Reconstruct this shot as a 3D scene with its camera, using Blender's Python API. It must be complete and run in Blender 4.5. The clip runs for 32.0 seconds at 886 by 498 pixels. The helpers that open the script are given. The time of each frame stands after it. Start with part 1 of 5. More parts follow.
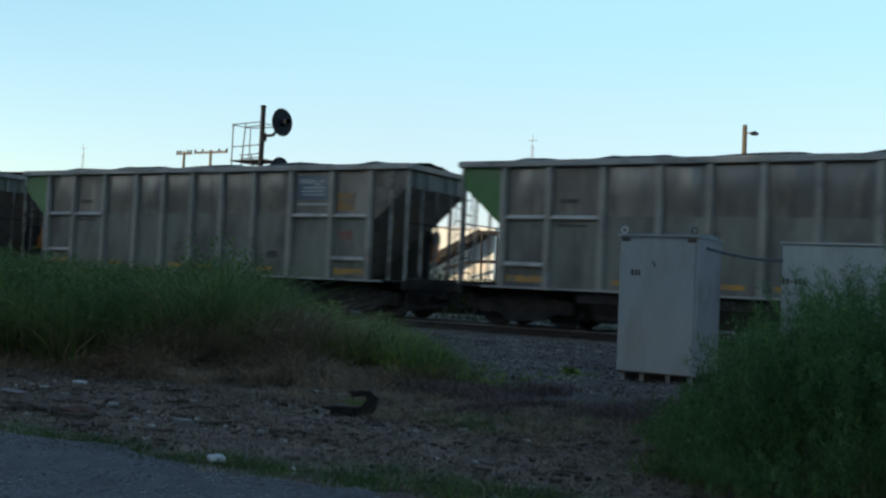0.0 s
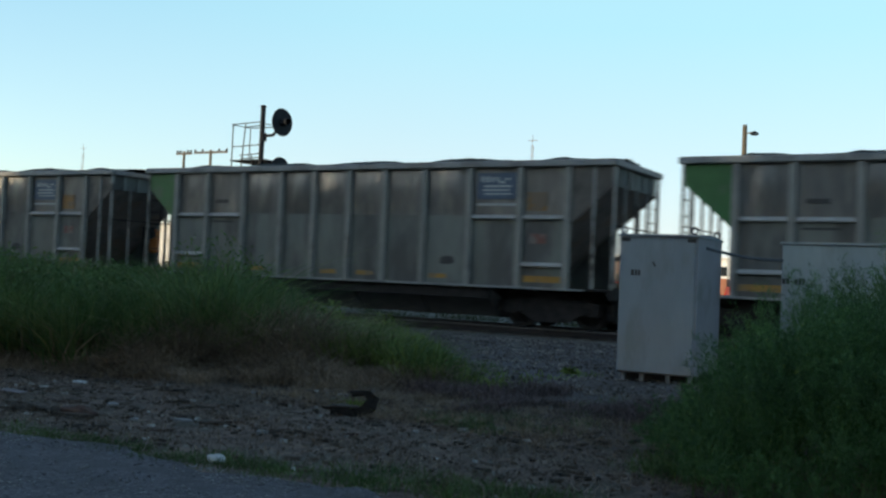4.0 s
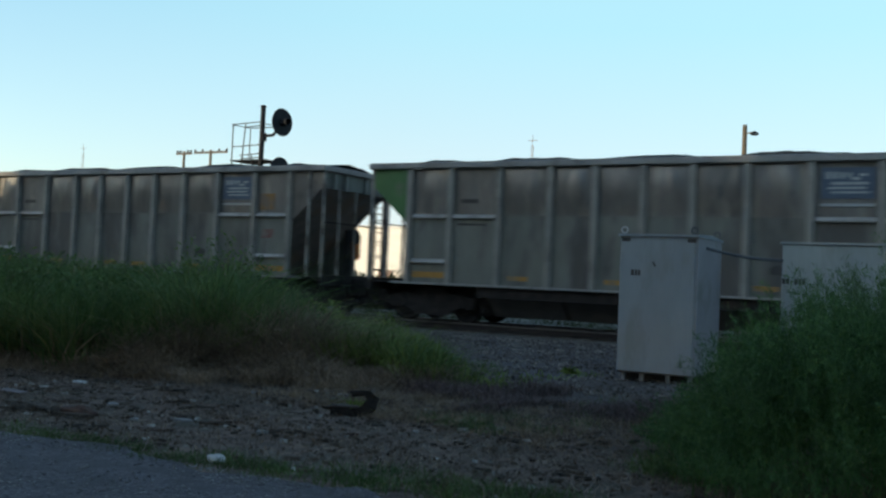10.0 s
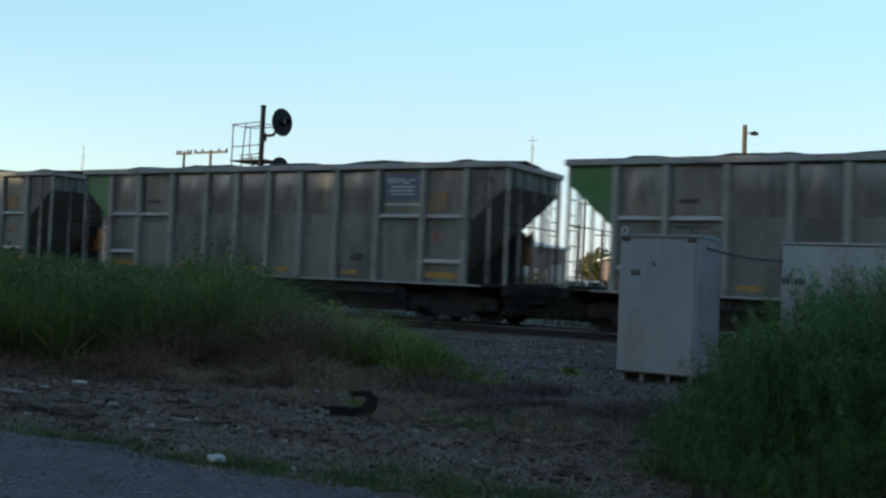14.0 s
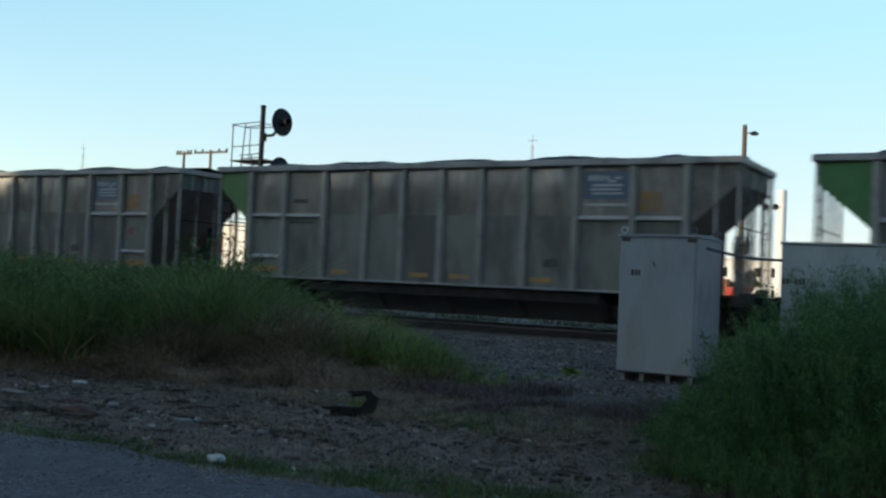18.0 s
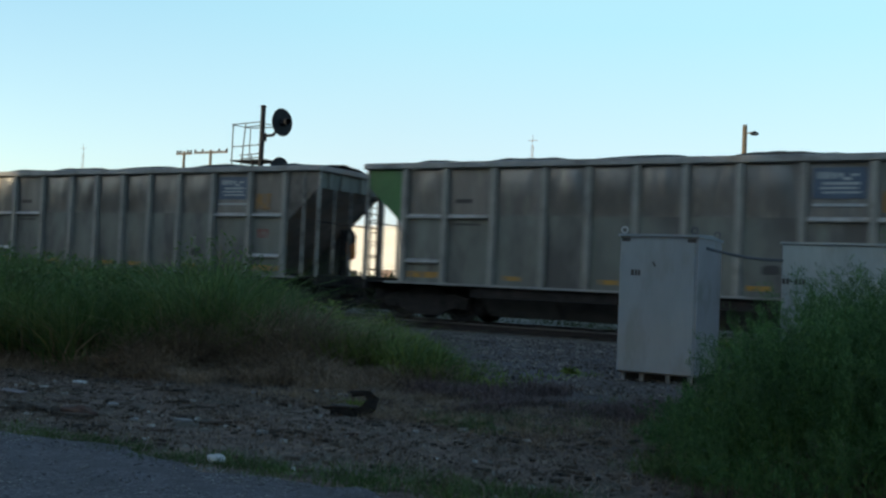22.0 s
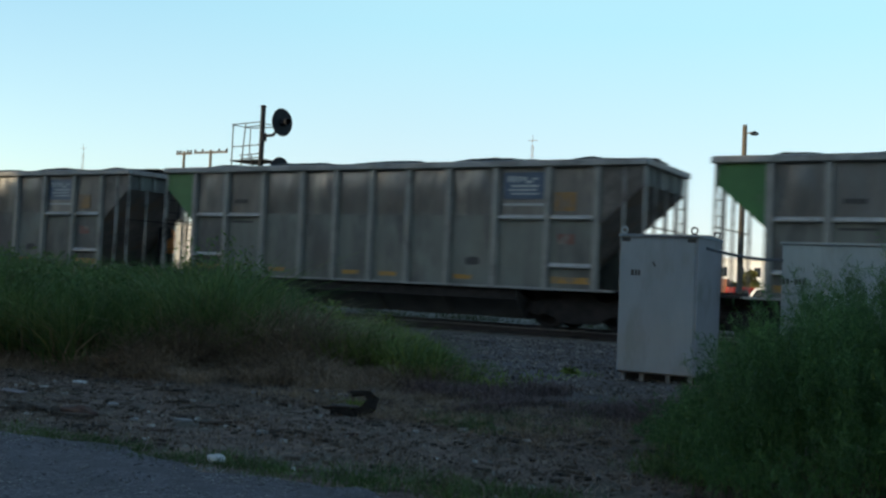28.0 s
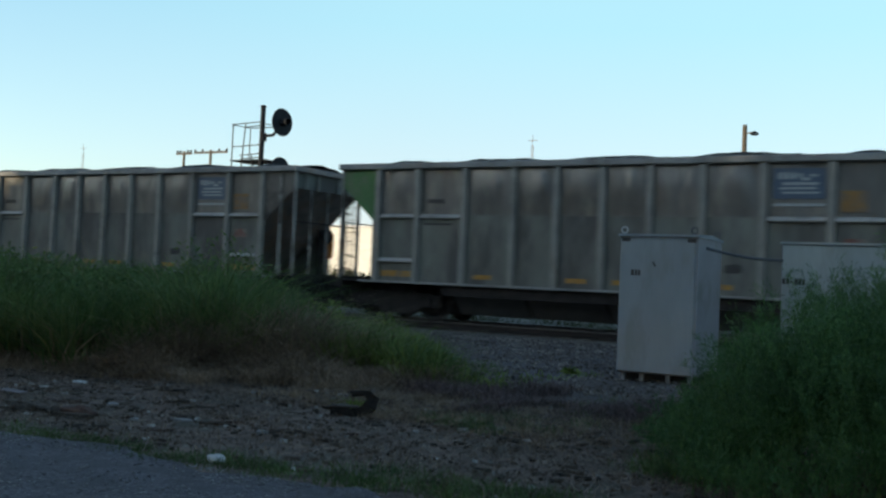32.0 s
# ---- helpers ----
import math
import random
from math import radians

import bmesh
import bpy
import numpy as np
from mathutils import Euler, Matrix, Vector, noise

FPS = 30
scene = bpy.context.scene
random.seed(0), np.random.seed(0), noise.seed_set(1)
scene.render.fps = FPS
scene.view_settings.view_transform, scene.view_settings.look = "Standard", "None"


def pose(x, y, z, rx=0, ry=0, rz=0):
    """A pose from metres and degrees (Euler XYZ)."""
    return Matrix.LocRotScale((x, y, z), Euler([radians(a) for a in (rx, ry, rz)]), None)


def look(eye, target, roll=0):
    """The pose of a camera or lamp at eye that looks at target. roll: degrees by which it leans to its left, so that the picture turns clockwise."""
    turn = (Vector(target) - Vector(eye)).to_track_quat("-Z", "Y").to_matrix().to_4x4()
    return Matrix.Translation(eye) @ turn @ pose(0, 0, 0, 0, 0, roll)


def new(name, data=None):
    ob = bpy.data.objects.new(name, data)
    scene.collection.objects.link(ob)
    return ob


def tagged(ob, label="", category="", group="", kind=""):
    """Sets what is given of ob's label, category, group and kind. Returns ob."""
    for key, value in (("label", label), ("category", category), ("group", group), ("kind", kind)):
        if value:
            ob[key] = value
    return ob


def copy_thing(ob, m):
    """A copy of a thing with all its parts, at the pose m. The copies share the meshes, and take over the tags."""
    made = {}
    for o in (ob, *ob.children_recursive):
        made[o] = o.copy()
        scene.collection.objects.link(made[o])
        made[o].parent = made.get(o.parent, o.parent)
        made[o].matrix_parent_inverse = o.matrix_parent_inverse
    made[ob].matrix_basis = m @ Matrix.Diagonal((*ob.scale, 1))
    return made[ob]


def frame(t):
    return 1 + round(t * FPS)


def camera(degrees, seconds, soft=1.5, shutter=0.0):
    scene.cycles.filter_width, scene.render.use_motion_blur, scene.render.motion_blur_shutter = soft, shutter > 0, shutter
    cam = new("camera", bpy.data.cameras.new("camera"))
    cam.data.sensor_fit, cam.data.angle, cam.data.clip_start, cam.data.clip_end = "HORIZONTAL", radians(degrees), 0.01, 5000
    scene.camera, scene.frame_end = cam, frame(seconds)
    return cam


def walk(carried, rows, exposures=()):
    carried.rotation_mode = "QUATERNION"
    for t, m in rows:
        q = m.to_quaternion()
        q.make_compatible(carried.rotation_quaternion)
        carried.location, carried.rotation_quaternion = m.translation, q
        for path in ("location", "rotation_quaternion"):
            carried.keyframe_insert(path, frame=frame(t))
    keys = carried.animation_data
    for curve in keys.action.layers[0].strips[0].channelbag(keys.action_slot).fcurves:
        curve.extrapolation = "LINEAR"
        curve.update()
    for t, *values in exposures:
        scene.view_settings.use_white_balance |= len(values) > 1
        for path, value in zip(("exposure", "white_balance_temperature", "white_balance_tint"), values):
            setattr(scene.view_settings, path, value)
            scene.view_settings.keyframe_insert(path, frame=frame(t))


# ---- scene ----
cam = camera(46.24, 32.0, soft=2.4, shutter=0.22)
EYE = Vector((0.0, -22.186, 1.035))
AIM = EYE + Vector((-0.5005, 0.8652, 0.0304)) * 10
walk(cam, [(0.0, look(EYE, AIM, 2.523)), (32.0, look(EYE, AIM, 2.523))],
     exposures=[(0.0, 0.10, 7150, 2.0), (32.0, 0.10, 7150, 2.0)])

# ---- world and sun: a low evening sun behind the viewer, to the left ----
SUN_TURN, SUN_RISE = radians(217), radians(12)
world = bpy.data.worlds.new("sky")
scene.world = world
world.use_nodes = True
wt = world.node_tree
sky = wt.nodes.new("ShaderNodeTexSky")
sky.sky_type = "NISHITA"
sky.sun_disc = False
sky.sun_elevation, sky.sun_rotation = SUN_RISE, SUN_TURN
sky.air_density, sky.dust_density, sky.ozone_density = 1.0, 0.55, 2.5
# evening haze low in the sky: pale and lilac at the horizon, light blue above it, clear overhead
place = wt.nodes.new("ShaderNodeTexCoord")
up = wt.nodes.new("ShaderNodeSeparateXYZ")
wt.links.new(place.outputs["Generated"], up.inputs[0])


def climb(lo, hi, a, b):
    r = wt.nodes.new("ShaderNodeMapRange")
    for key, value in (("From Min", lo), ("From Max", hi), ("To Min", a), ("To Max", b)):
        r.inputs[key].default_value = value
    wt.links.new(up.outputs["Z"], r.inputs["Value"])
    return r.outputs[0]


def blend(factor, a, b):
    k = wt.nodes.new("ShaderNodeMix")
    k.data_type = "RGBA"
    wt.links.new(factor, k.inputs["Factor"])
    for value, slot in ((a, 6), (b, 7)):
        if isinstance(value, tuple):
            k.inputs[slot].default_value = (*value, 1)
        else:
            wt.links.new(value, k.inputs[slot])
    return k.outputs[2]


# it hangs across from the sun; the sun's own side keeps its glow
to_sun = Vector((math.sin(SUN_TURN) * math.cos(SUN_RISE), math.cos(SUN_TURN) * math.cos(SUN_RISE), math.sin(SUN_RISE)))
side = wt.nodes.new("ShaderNodeVectorMath")
side.operation = "DOT_PRODUCT"
side.inputs[1].default_value = to_sun
wt.links.new(place.outputs["Generated"], side.inputs[0])
away = wt.nodes.new("ShaderNodeMapRange")
for key, value in (("From Min", -0.30), ("From Max", 0.35), ("To Min", 1.0), ("To Max", 0.0)):
    away.inputs[key].default_value = value
wt.links.new(side.outputs["Value"], away.inputs["Value"])
thick = wt.nodes.new("ShaderNodeMath")
thick.operation = "MULTIPLY"
wt.links.new(climb(0.26, 0.60, 0.80, 0.0), thick.inputs[0])
wt.links.new(away.outputs[0], thick.inputs[1])
haze = blend(climb(0.05, 0.24, 0, 1), (2.20, 2.48, 3.08), (1.46, 2.62, 3.34))
wt.links.new(blend(thick.outputs[0], sky.outputs[0], haze), wt.nodes["Background"].inputs["Color"])
wt.nodes["Background"].inputs["Strength"].default_value = 0.31
sun = new("sun", bpy.data.lights.new("sun", "SUN"))
sun.data.energy, sun.data.angle, sun.data.color = 4.0, radians(0.53), (1.0, 0.80, 0.58)
sun.matrix_world = look(to_sun * 60, (0, 0, 0))


# ---- materials ----
def mat(name, a, b, scale=3.0, rough=0.8, metal=0.0, bump=0.0, fine=40.0, c=None, c_scale=0.6, c_at=0.62, spread=0.0, stretch=(1, 1, 1), dist=0.02, gloss=0.5):
    """Two tones mixed by grain, a third in broad stains; bump from the grain; spread: how far objects differ."""
    m = bpy.data.materials.new(name)
    m.use_nodes = True
    t = m.node_tree
    n, l = t.nodes, t.links
    bsdf = n["Principled BSDF"]
    bsdf.inputs["Roughness"].default_value = rough
    bsdf.inputs["Metallic"].default_value = metal
    bsdf.inputs["Specular IOR Level"].default_value = gloss
    co = n.new("ShaderNodeTexCoord")
    info = n.new("ShaderNodeObjectInfo")
    mp = n.new("ShaderNodeMapping")
    mp.inputs["Scale"].default_value = stretch
    l.new(co.outputs["Object"], mp.inputs["Vector"])
    mul = n.new("ShaderNodeMath")
    mul.operation = "MULTIPLY"
    mul.inputs[1].default_value = 37.0
    l.new(info.outputs["Random"], mul.inputs[0])
    l.new(mul.outputs[0], mp.inputs["Location"])

    def grain(s, detail=5.0):
        g = n.new("ShaderNodeTexNoise")
        g.inputs["Scale"].default_value = s
        g.inputs["Detail"].default_value = detail
        g.inputs["Roughness"].default_value = 0.65
        l.new(mp.outputs[0], g.inputs["Vector"])
        return g

    def ramp(src, lo, hi):
        r = n.new("ShaderNodeMapRange")
        r.inputs["From Min"].default_value, r.inputs["From Max"].default_value = lo, hi
        l.new(src, r.inputs["Value"])
        return r.outputs[0]

    def mix(f, x, y):
        k = n.new("ShaderNodeMix")
        k.data_type = "RGBA"
        l.new(f, k.inputs["Factor"])
        for v, i in ((x, 6), (y, 7)):
            if isinstance(v, tuple):
                k.inputs[i].default_value = (*v, 1)
            else:
                l.new(v, k.inputs[i])
        return k.outputs[2]

    g1 = grain(scale)
    col = mix(ramp(g1.outputs["Fac"], 0.32, 0.68), a, b)
    if c:
        g2 = grain(c_scale, 4.0)
        col = mix(ramp(g2.outputs["Fac"], c_at - 0.07, c_at + 0.07), col, c)
    if spread:
        hsv = n.new("ShaderNodeHueSaturation")
        sp = n.new("ShaderNodeMapRange")
        sp.inputs["To Min"].default_value, sp.inputs["To Max"].default_value = 1 - spread, 1 + spread
        l.new(info.outputs["Random"], sp.inputs["Value"])
        l.new(sp.outputs[0], hsv.inputs["Value"])
        l.new(col, hsv.inputs["Color"])
        col = hsv.outputs[0]
    l.new(col, bsdf.inputs["Base Color"])
    if bump:
        g3 = grain(fine, 3.0)
        bp = n.new("ShaderNodeBump")
        bp.inputs["Strength"].default_value = bump
        bp.inputs["Distance"].default_value = dist
        l.new(g3.outputs["Fac"], bp.inputs["Height"])
        l.new(bp.outputs[0], bsdf.inputs["Normal"])
    return m


def leaf_mat(name, a, b, rough=0.6, through_light=0.25):
    """Leaves and blades, each of its own tone."""
    m = bpy.data.materials.new(name)
    m.use_nodes = True
    t = m.node_tree
    n, l = t.nodes, t.links
    bsdf = n["Principled BSDF"]
    geo = n.new("ShaderNodeNewGeometry")
    k = n.new("ShaderNodeMix")
    k.data_type = "RGBA"
    k.inputs[6].default_value, k.inputs[7].default_value = (*a, 1), (*b, 1)
    l.new(geo.outputs["Random Per Island"], k.inputs["Factor"])
    co = n.new("ShaderNodeTexCoord")
    patch = n.new("ShaderNodeTexNoise")
    patch.inputs["Scale"].default_value, patch.inputs["Detail"].default_value = 1.6, 3.0
    l.new(co.outputs["Object"], patch.inputs["Vector"])
    vary = n.new("ShaderNodeMapRange")
    vary.inputs["From Min"].default_value, vary.inputs["From Max"].default_value = 0.32, 0.68
    vary.inputs["To Min"].default_value, vary.inputs["To Max"].default_value = 0.6, 1.45
    l.new(patch.outputs["Fac"], vary.inputs["Value"])
    hsv = n.new("ShaderNodeHueSaturation")
    l.new(vary.outputs[0], hsv.inputs["Value"])
    l.new(k.outputs[2], hsv.inputs["Color"])
    l.new(hsv.outputs[0], bsdf.inputs["Base Color"])
    bsdf.inputs["Roughness"].default_value = rough
    bsdf.inputs["Specular IOR Level"].default_value = 0.25
    tr = n.new("ShaderNodeBsdfTranslucent")
    l.new(k.outputs[2], tr.inputs["Color"])
    add = n.new("ShaderNodeMixShader")
    add.inputs[0].default_value = through_light
    l.new(bsdf.outputs[0], add.inputs[1])
    l.new(tr.outputs[0], add.inputs[2])
    l.new(add.outputs[0], n["Material Output"].inputs["Surface"])
    return m


M_PANEL = mat("dusty_aluminium", (0.098, 0.104, 0.096), (0.150, 0.159, 0.147), 1.4, 0.65, 0.1, 0.15, 30, (0.070, 0.069, 0.068), 0.8, 0.54, 0.06, (1, 1, 0.35), gloss=0.3)
M_PANEL_UP = mat("buckled_upper_sheet", (0.083, 0.085, 0.086), (0.138, 0.139, 0.138), 1.6, 0.38, 0.5, 0.25, 4.0, (0.178, 0.174, 0.164), 1.3, 0.60, 0.10, (1.5, 1, 0.45), dist=0.03)
M_RIB = mat("dusty_rib", (0.164, 0.163, 0.153), (0.214, 0.213, 0.200), 2.5, 0.62, 0.1, 0.1, 30, (0.132, 0.128, 0.122), 1.2, 0.6, 0.06, gloss=0.35)
M_CHORD = mat("pale_chord", (0.185, 0.188, 0.188), (0.24, 0.242, 0.24), 3.0, 0.6, 0.15, 0.1, 30, (0.14, 0.138, 0.135), 1.5, 0.55, gloss=0.35)
M_LEDGE = mat("pale_ledge", (0.27, 0.272, 0.268), (0.35, 0.35, 0.342), 3.0, 0.6, 0.1, 0.1, 30, (0.20, 0.197, 0.19), 2.0, 0.58, gloss=0.35)
M_GREEN = mat("green_paint", (0.019, 0.092, 0.022), (0.029, 0.120, 0.031), 2.5, 0.55, 0.0, 0.1, 30, (0.06, 0.10, 0.055), 1.2, 0.64)
M_DARK = mat("grimy_black_steel", (0.015, 0.0135, 0.0138), (0.036, 0.031, 0.0305), 4.0, 0.85, 0.0, 0.2, 30, gloss=0.15)
M_POST = mat("grimy_end_post", (0.185, 0.180, 0.172), (0.255, 0.248, 0.238), 2.5, 0.6, 0.1, 0.1, 30, (0.05, 0.045, 0.042), 2.0, 0.55, 0.1)
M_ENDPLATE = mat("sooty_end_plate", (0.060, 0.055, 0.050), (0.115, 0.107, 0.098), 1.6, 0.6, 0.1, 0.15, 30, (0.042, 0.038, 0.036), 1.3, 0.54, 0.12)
M_DOOR = mat("sooty_hopper_door", (0.055, 0.052, 0.054), (0.095, 0.089, 0.090), 2.0, 0.75, 0.0, 0.2, 25)
M_SLOPE = mat("sooty_slope_sheet", (0.130, 0.118, 0.122), (0.240, 0.212, 0.212), 2.6, 0.65, 0.0, 0.2, 25, (0.205, 0.150, 0.125), 1.1, 0.57)
M_COAL = mat("coal", (0.010, 0.010, 0.010), (0.022, 0.022, 0.022), 9.0, 0.8, 0.0, 0.8, 14, gloss=0.15)
M_STEEL = mat("worn_rail_steel", (0.13, 0.118, 0.115), (0.19, 0.175, 0.17), 6.0, 0.45, 0.7)
M_RUST = mat("rusty_rail_web", (0.014, 0.010, 0.0098), (0.028, 0.019, 0.018), 8.0, 0.9, 0.0, 0.3, 60)
# rust orange, raised far up to carry the orange glow beside the gap
M_TANKGLOW = mat("lit_orange_steel", (0.52, 0.155, 0.035), (0.64, 0.21, 0.055), 5.0, 0.8, 0.0, 0.2, 40)
M_TIE = mat("weathered_tie_wood", (0.07, 0.058, 0.048), (0.12, 0.10, 0.085), 6.0, 0.95, 0.0, 0.5, 30, None, 1, 0.6, 0.2, (1, 6, 1))
M_BLUE = mat("blue_placard", (0.030, 0.056, 0.096), (0.046, 0.078, 0.122), 3.0, 0.55, 0.0, 0.05, 30)
M_WHITE = mat("pale_lettering", (0.19, 0.22, 0.24), (0.27, 0.30, 0.31), 8.0, 0.6)
M_YELLOW = mat("yellow_marking", (0.155, 0.078, 0.018), (0.215, 0.110, 0.024), 4.0, 0.6, 0.0, 0, 30, (0.12, 0.088, 0.062), 3.0, 0.50)
M_STRIPE = mat("amber_stripe", (0.24, 0.118, 0.016), (0.32, 0.165, 0.026), 4.0, 0.6, 0.0, 0, 30, (0.15, 0.11, 0.07), 3.5, 0.56)
M_RED = mat("red_marking", (0.105, 0.036, 0.030), (0.145, 0.052, 0.042), 6.0, 0.6, 0.0, 0, 30, (0.13, 0.11, 0.10), 5.0, 0.52)
M_BLACKMARK = mat("black_marking", (0.02, 0.02, 0.022), (0.035, 0.035, 0.037), 5.0, 0.7)
M_CAB = mat("grey_cabinet_paint", (0.149, 0.184, 0.217), (0.189, 0.227, 0.263), 1.6, 0.5, 0.1, 0.05, 60, (0.139, 0.165, 0.186), 1.9, 0.55, 0.0, (1, 1, 0.35))
# lighter, greener copy of the cabinet paint: the second cabinet's stronger light in colour
M_CAB_LIT = mat("lit_cabinet_paint", (0.190, 0.228, 0.243), (0.237, 0.279, 0.293), 1.6, 0.5, 0.1, 0.05, 60, (0.185, 0.215, 0.222), 1.9, 0.55, 0.0, (1, 1, 0.35))
M_CABSIDE = mat("grey_cabinet_side", (0.186, 0.187, 0.210), (0.230, 0.232, 0.262), 1.6, 0.5, 0.1, 0.05, 60, (0.15, 0.152, 0.153), 1.5, 0.6)
M_GALV = mat("galvanised_steel", (0.24, 0.25, 0.26), (0.33, 0.34, 0.35), 6.0, 0.45, 0.6)
M_SIGNAL = mat("black_signal_paint", (0.008, 0.010, 0.014), (0.015, 0.018, 0.023), 5.0, 0.75, gloss=0.25)
M_MASTPAINT = mat("grey_mast_paint", (0.042, 0.048, 0.058), (0.066, 0.073, 0.085), 5.0, 0.6, 0.2)
M_POLE = mat("weathered_pole_wood", (0.10, 0.084, 0.062), (0.16, 0.132, 0.10), 8.0, 0.9, 0.0, 0.3, 30, None, 1, 0.6, 0, (1, 1, 0.15))
M_FARMAST = mat("dull_mast_paint", (0.17, 0.14, 0.145), (0.22, 0.19, 0.195), 4.0, 0.7)
M_ASPHALT = mat("worn_asphalt", (0.020, 0.0185, 0.023), (0.112, 0.106, 0.127), 26.0, 0.95, 0.0, 1.0, 60, (0.048, 0.045, 0.053), 3.5, 0.54)
M_STONE = mat("ballast_bank", (0.036, 0.032, 0.028), (0.120, 0.107, 0.096), 9.0, 0.9, 0.0, 0.5, 25)
L_STONE = leaf_mat("loose_stone", (0.039, 0.034, 0.031), (0.190, 0.169, 0.154), 0.9, 0.0)
L_GRIT = leaf_mat("pale_grit", (0.06, 0.06, 0.065), (0.20, 0.20, 0.21), 0.9, 0.0)
L_CLOD = leaf_mat("dirt_clod", (0.028, 0.021, 0.017), (0.13, 0.10, 0.082), 0.95, 0.0)
M_CHIP = leaf_mat("rotten_wood_chip", (0.018, 0.014, 0.011), (0.075, 0.055, 0.042), 0.95, 0.0)
M_PALECHIP = leaf_mat("pale_chip", (0.12, 0.11, 0.10), (0.34, 0.33, 0.32), 0.9, 0.0)
M_CREAM = mat("cream_stucco", (0.79, 0.755, 0.70), (0.86, 0.825, 0.77), 1.5, 0.85, 0.0, 0.1, 30, (0.70, 0.64, 0.56), 0.3, 0.6)
M_TAN = mat("brown_corrugated_wall", (0.205, 0.140, 0.118), (0.265, 0.188, 0.158), 1.5, 0.8, 0.0, 0.1, 20, (0.25, 0.18, 0.15), 0.3, 0.6)
M_ROOF = mat("pale_metal_roof", (0.66, 0.65, 0.65), (0.76, 0.745, 0.745), 1.5, 0.6, 0.1)
M_BLUEGREY = mat("blue_grey_shutter", (0.52, 0.53, 0.56), (0.60, 0.61, 0.64), 2.0, 0.6)
M_IRON = mat("dark_stair_iron", (0.022, 0.020, 0.020), (0.036, 0.032, 0.031), 4.0, 0.8, gloss=0.2)
M_TRIM = mat("dark_trim", (0.05, 0.045, 0.04), (0.08, 0.07, 0.065), 4.0, 0.7)
M_WHITEPAINT = mat("white_paint", (0.70, 0.69, 0.67), (0.80, 0.79, 0.77), 2.0, 0.6)
M_PANE = mat("dark_window_glass", (0.02, 0.025, 0.03), (0.03, 0.035, 0.04), 2.0, 0.1)
M_ORANGE = mat("orange_container_paint", (0.36, 0.14, 0.075), (0.44, 0.18, 0.10), 2.0, 0.65)
M_CARRED = mat("red_car_paint", (0.35, 0.03, 0.025), (0.38, 0.035, 0.03), 2.0, 0.25)
M_CARWHITE = mat("white_car_paint", (0.70, 0.70, 0.70), (0.74, 0.74, 0.74), 2.0, 0.25)
M_RUBBER = mat("black_rubber", (0.011, 0.010, 0.010), (0.027, 0.023, 0.021), 9.0, 0.97, 0.0, 0.4, 60, gloss=0.06)
M_DUSTY = mat("dusty_rubber", (0.050, 0.042, 0.038), (0.10, 0.086, 0.078), 9.0, 0.95, 0.0, 0.4, 50, (0.03, 0.026, 0.025), 6.0, 0.55)
M_PAPER = mat("crumpled_white_paper", (0.34, 0.36, 0.38), (0.47, 0.49, 0.52), 12.0, 0.8, 0.0, 0.4, 60)
M_PLANK = mat("rotten_plank", (0.022, 0.017, 0.014), (0.055, 0.043, 0.035), 8.0, 0.95, 0.0, 0.5, 40, None, 1, 0.6, 0, (6, 1, 1))
M_ROT = mat("rotten_red_wood", (0.038, 0.023, 0.020), (0.085, 0.053, 0.044), 10.0, 0.95, 0.0, 0.5, 40)
M_CARD = mat("faded_cardboard", (0.10, 0.08, 0.084), (0.15, 0.122, 0.124), 6.0, 0.9, 0.0, 0.2, 40)
M_SLAB = mat("pale_flat_stone", (0.11, 0.108, 0.112), (0.19, 0.185, 0.19), 8.0, 0.9, 0.0, 0.4, 40)
M_BARK = mat("bark", (0.06, 0.05, 0.04), (0.11, 0.09, 0.07), 6.0, 0.95, 0.0, 0.5, 20, None, 1, 0.6, 0, (1, 1, 0.2))
L_GRASS = leaf_mat("tall_grass_blades", (0.040, 0.080, 0.025), (0.080, 0.120, 0.038))
L_FAR = leaf_mat("far_weed_blades", (0.018, 0.028, 0.010), (0.048, 0.058, 0.022))
L_LIGHT = leaf_mat("yellow_green_blades", (0.078, 0.130, 0.027), (0.190, 0.236, 0.062))
L_ARCH = leaf_mat("pale_arching_blades", (0.070, 0.106, 0.031), (0.145, 0.172, 0.058))
L_WEED = leaf_mat("broad_weed_leaves", (0.042, 0.090, 0.027), (0.090, 0.144, 0.045))
L_DRY = leaf_mat("dry_grass_blades", (0.085, 0.060, 0.041), (0.285, 0.205, 0.140))
L_DRYDARK = leaf_mat("dead_weed_stems", (0.084, 0.063, 0.046), (0.260, 0.198, 0.147))
L_LITTER = leaf_mat("dead_grass_litter", (0.05, 0.036, 0.027), (0.21, 0.158, 0.122))
L_DEAD = leaf_mat("dark_dead_weeds", (0.042, 0.029, 0.031), (0.135, 0.096, 0.093))
L_TUFT = leaf_mat("short_green_blades", (0.035, 0.07, 0.02), (0.07, 0.11, 0.035))
L_BUSH = leaf_mat("feathery_weed_leaves", (0.0135, 0.051, 0.0135), (0.068, 0.146, 0.044), 0.6, 0.12)
L_TREE = leaf_mat("tree_leaves", (0.03, 0.06, 0.018), (0.07, 0.11, 0.03))
L_OLIVE = leaf_mat("olive_tree_leaves", (0.10, 0.10, 0.03), (0.17, 0.15, 0.05))


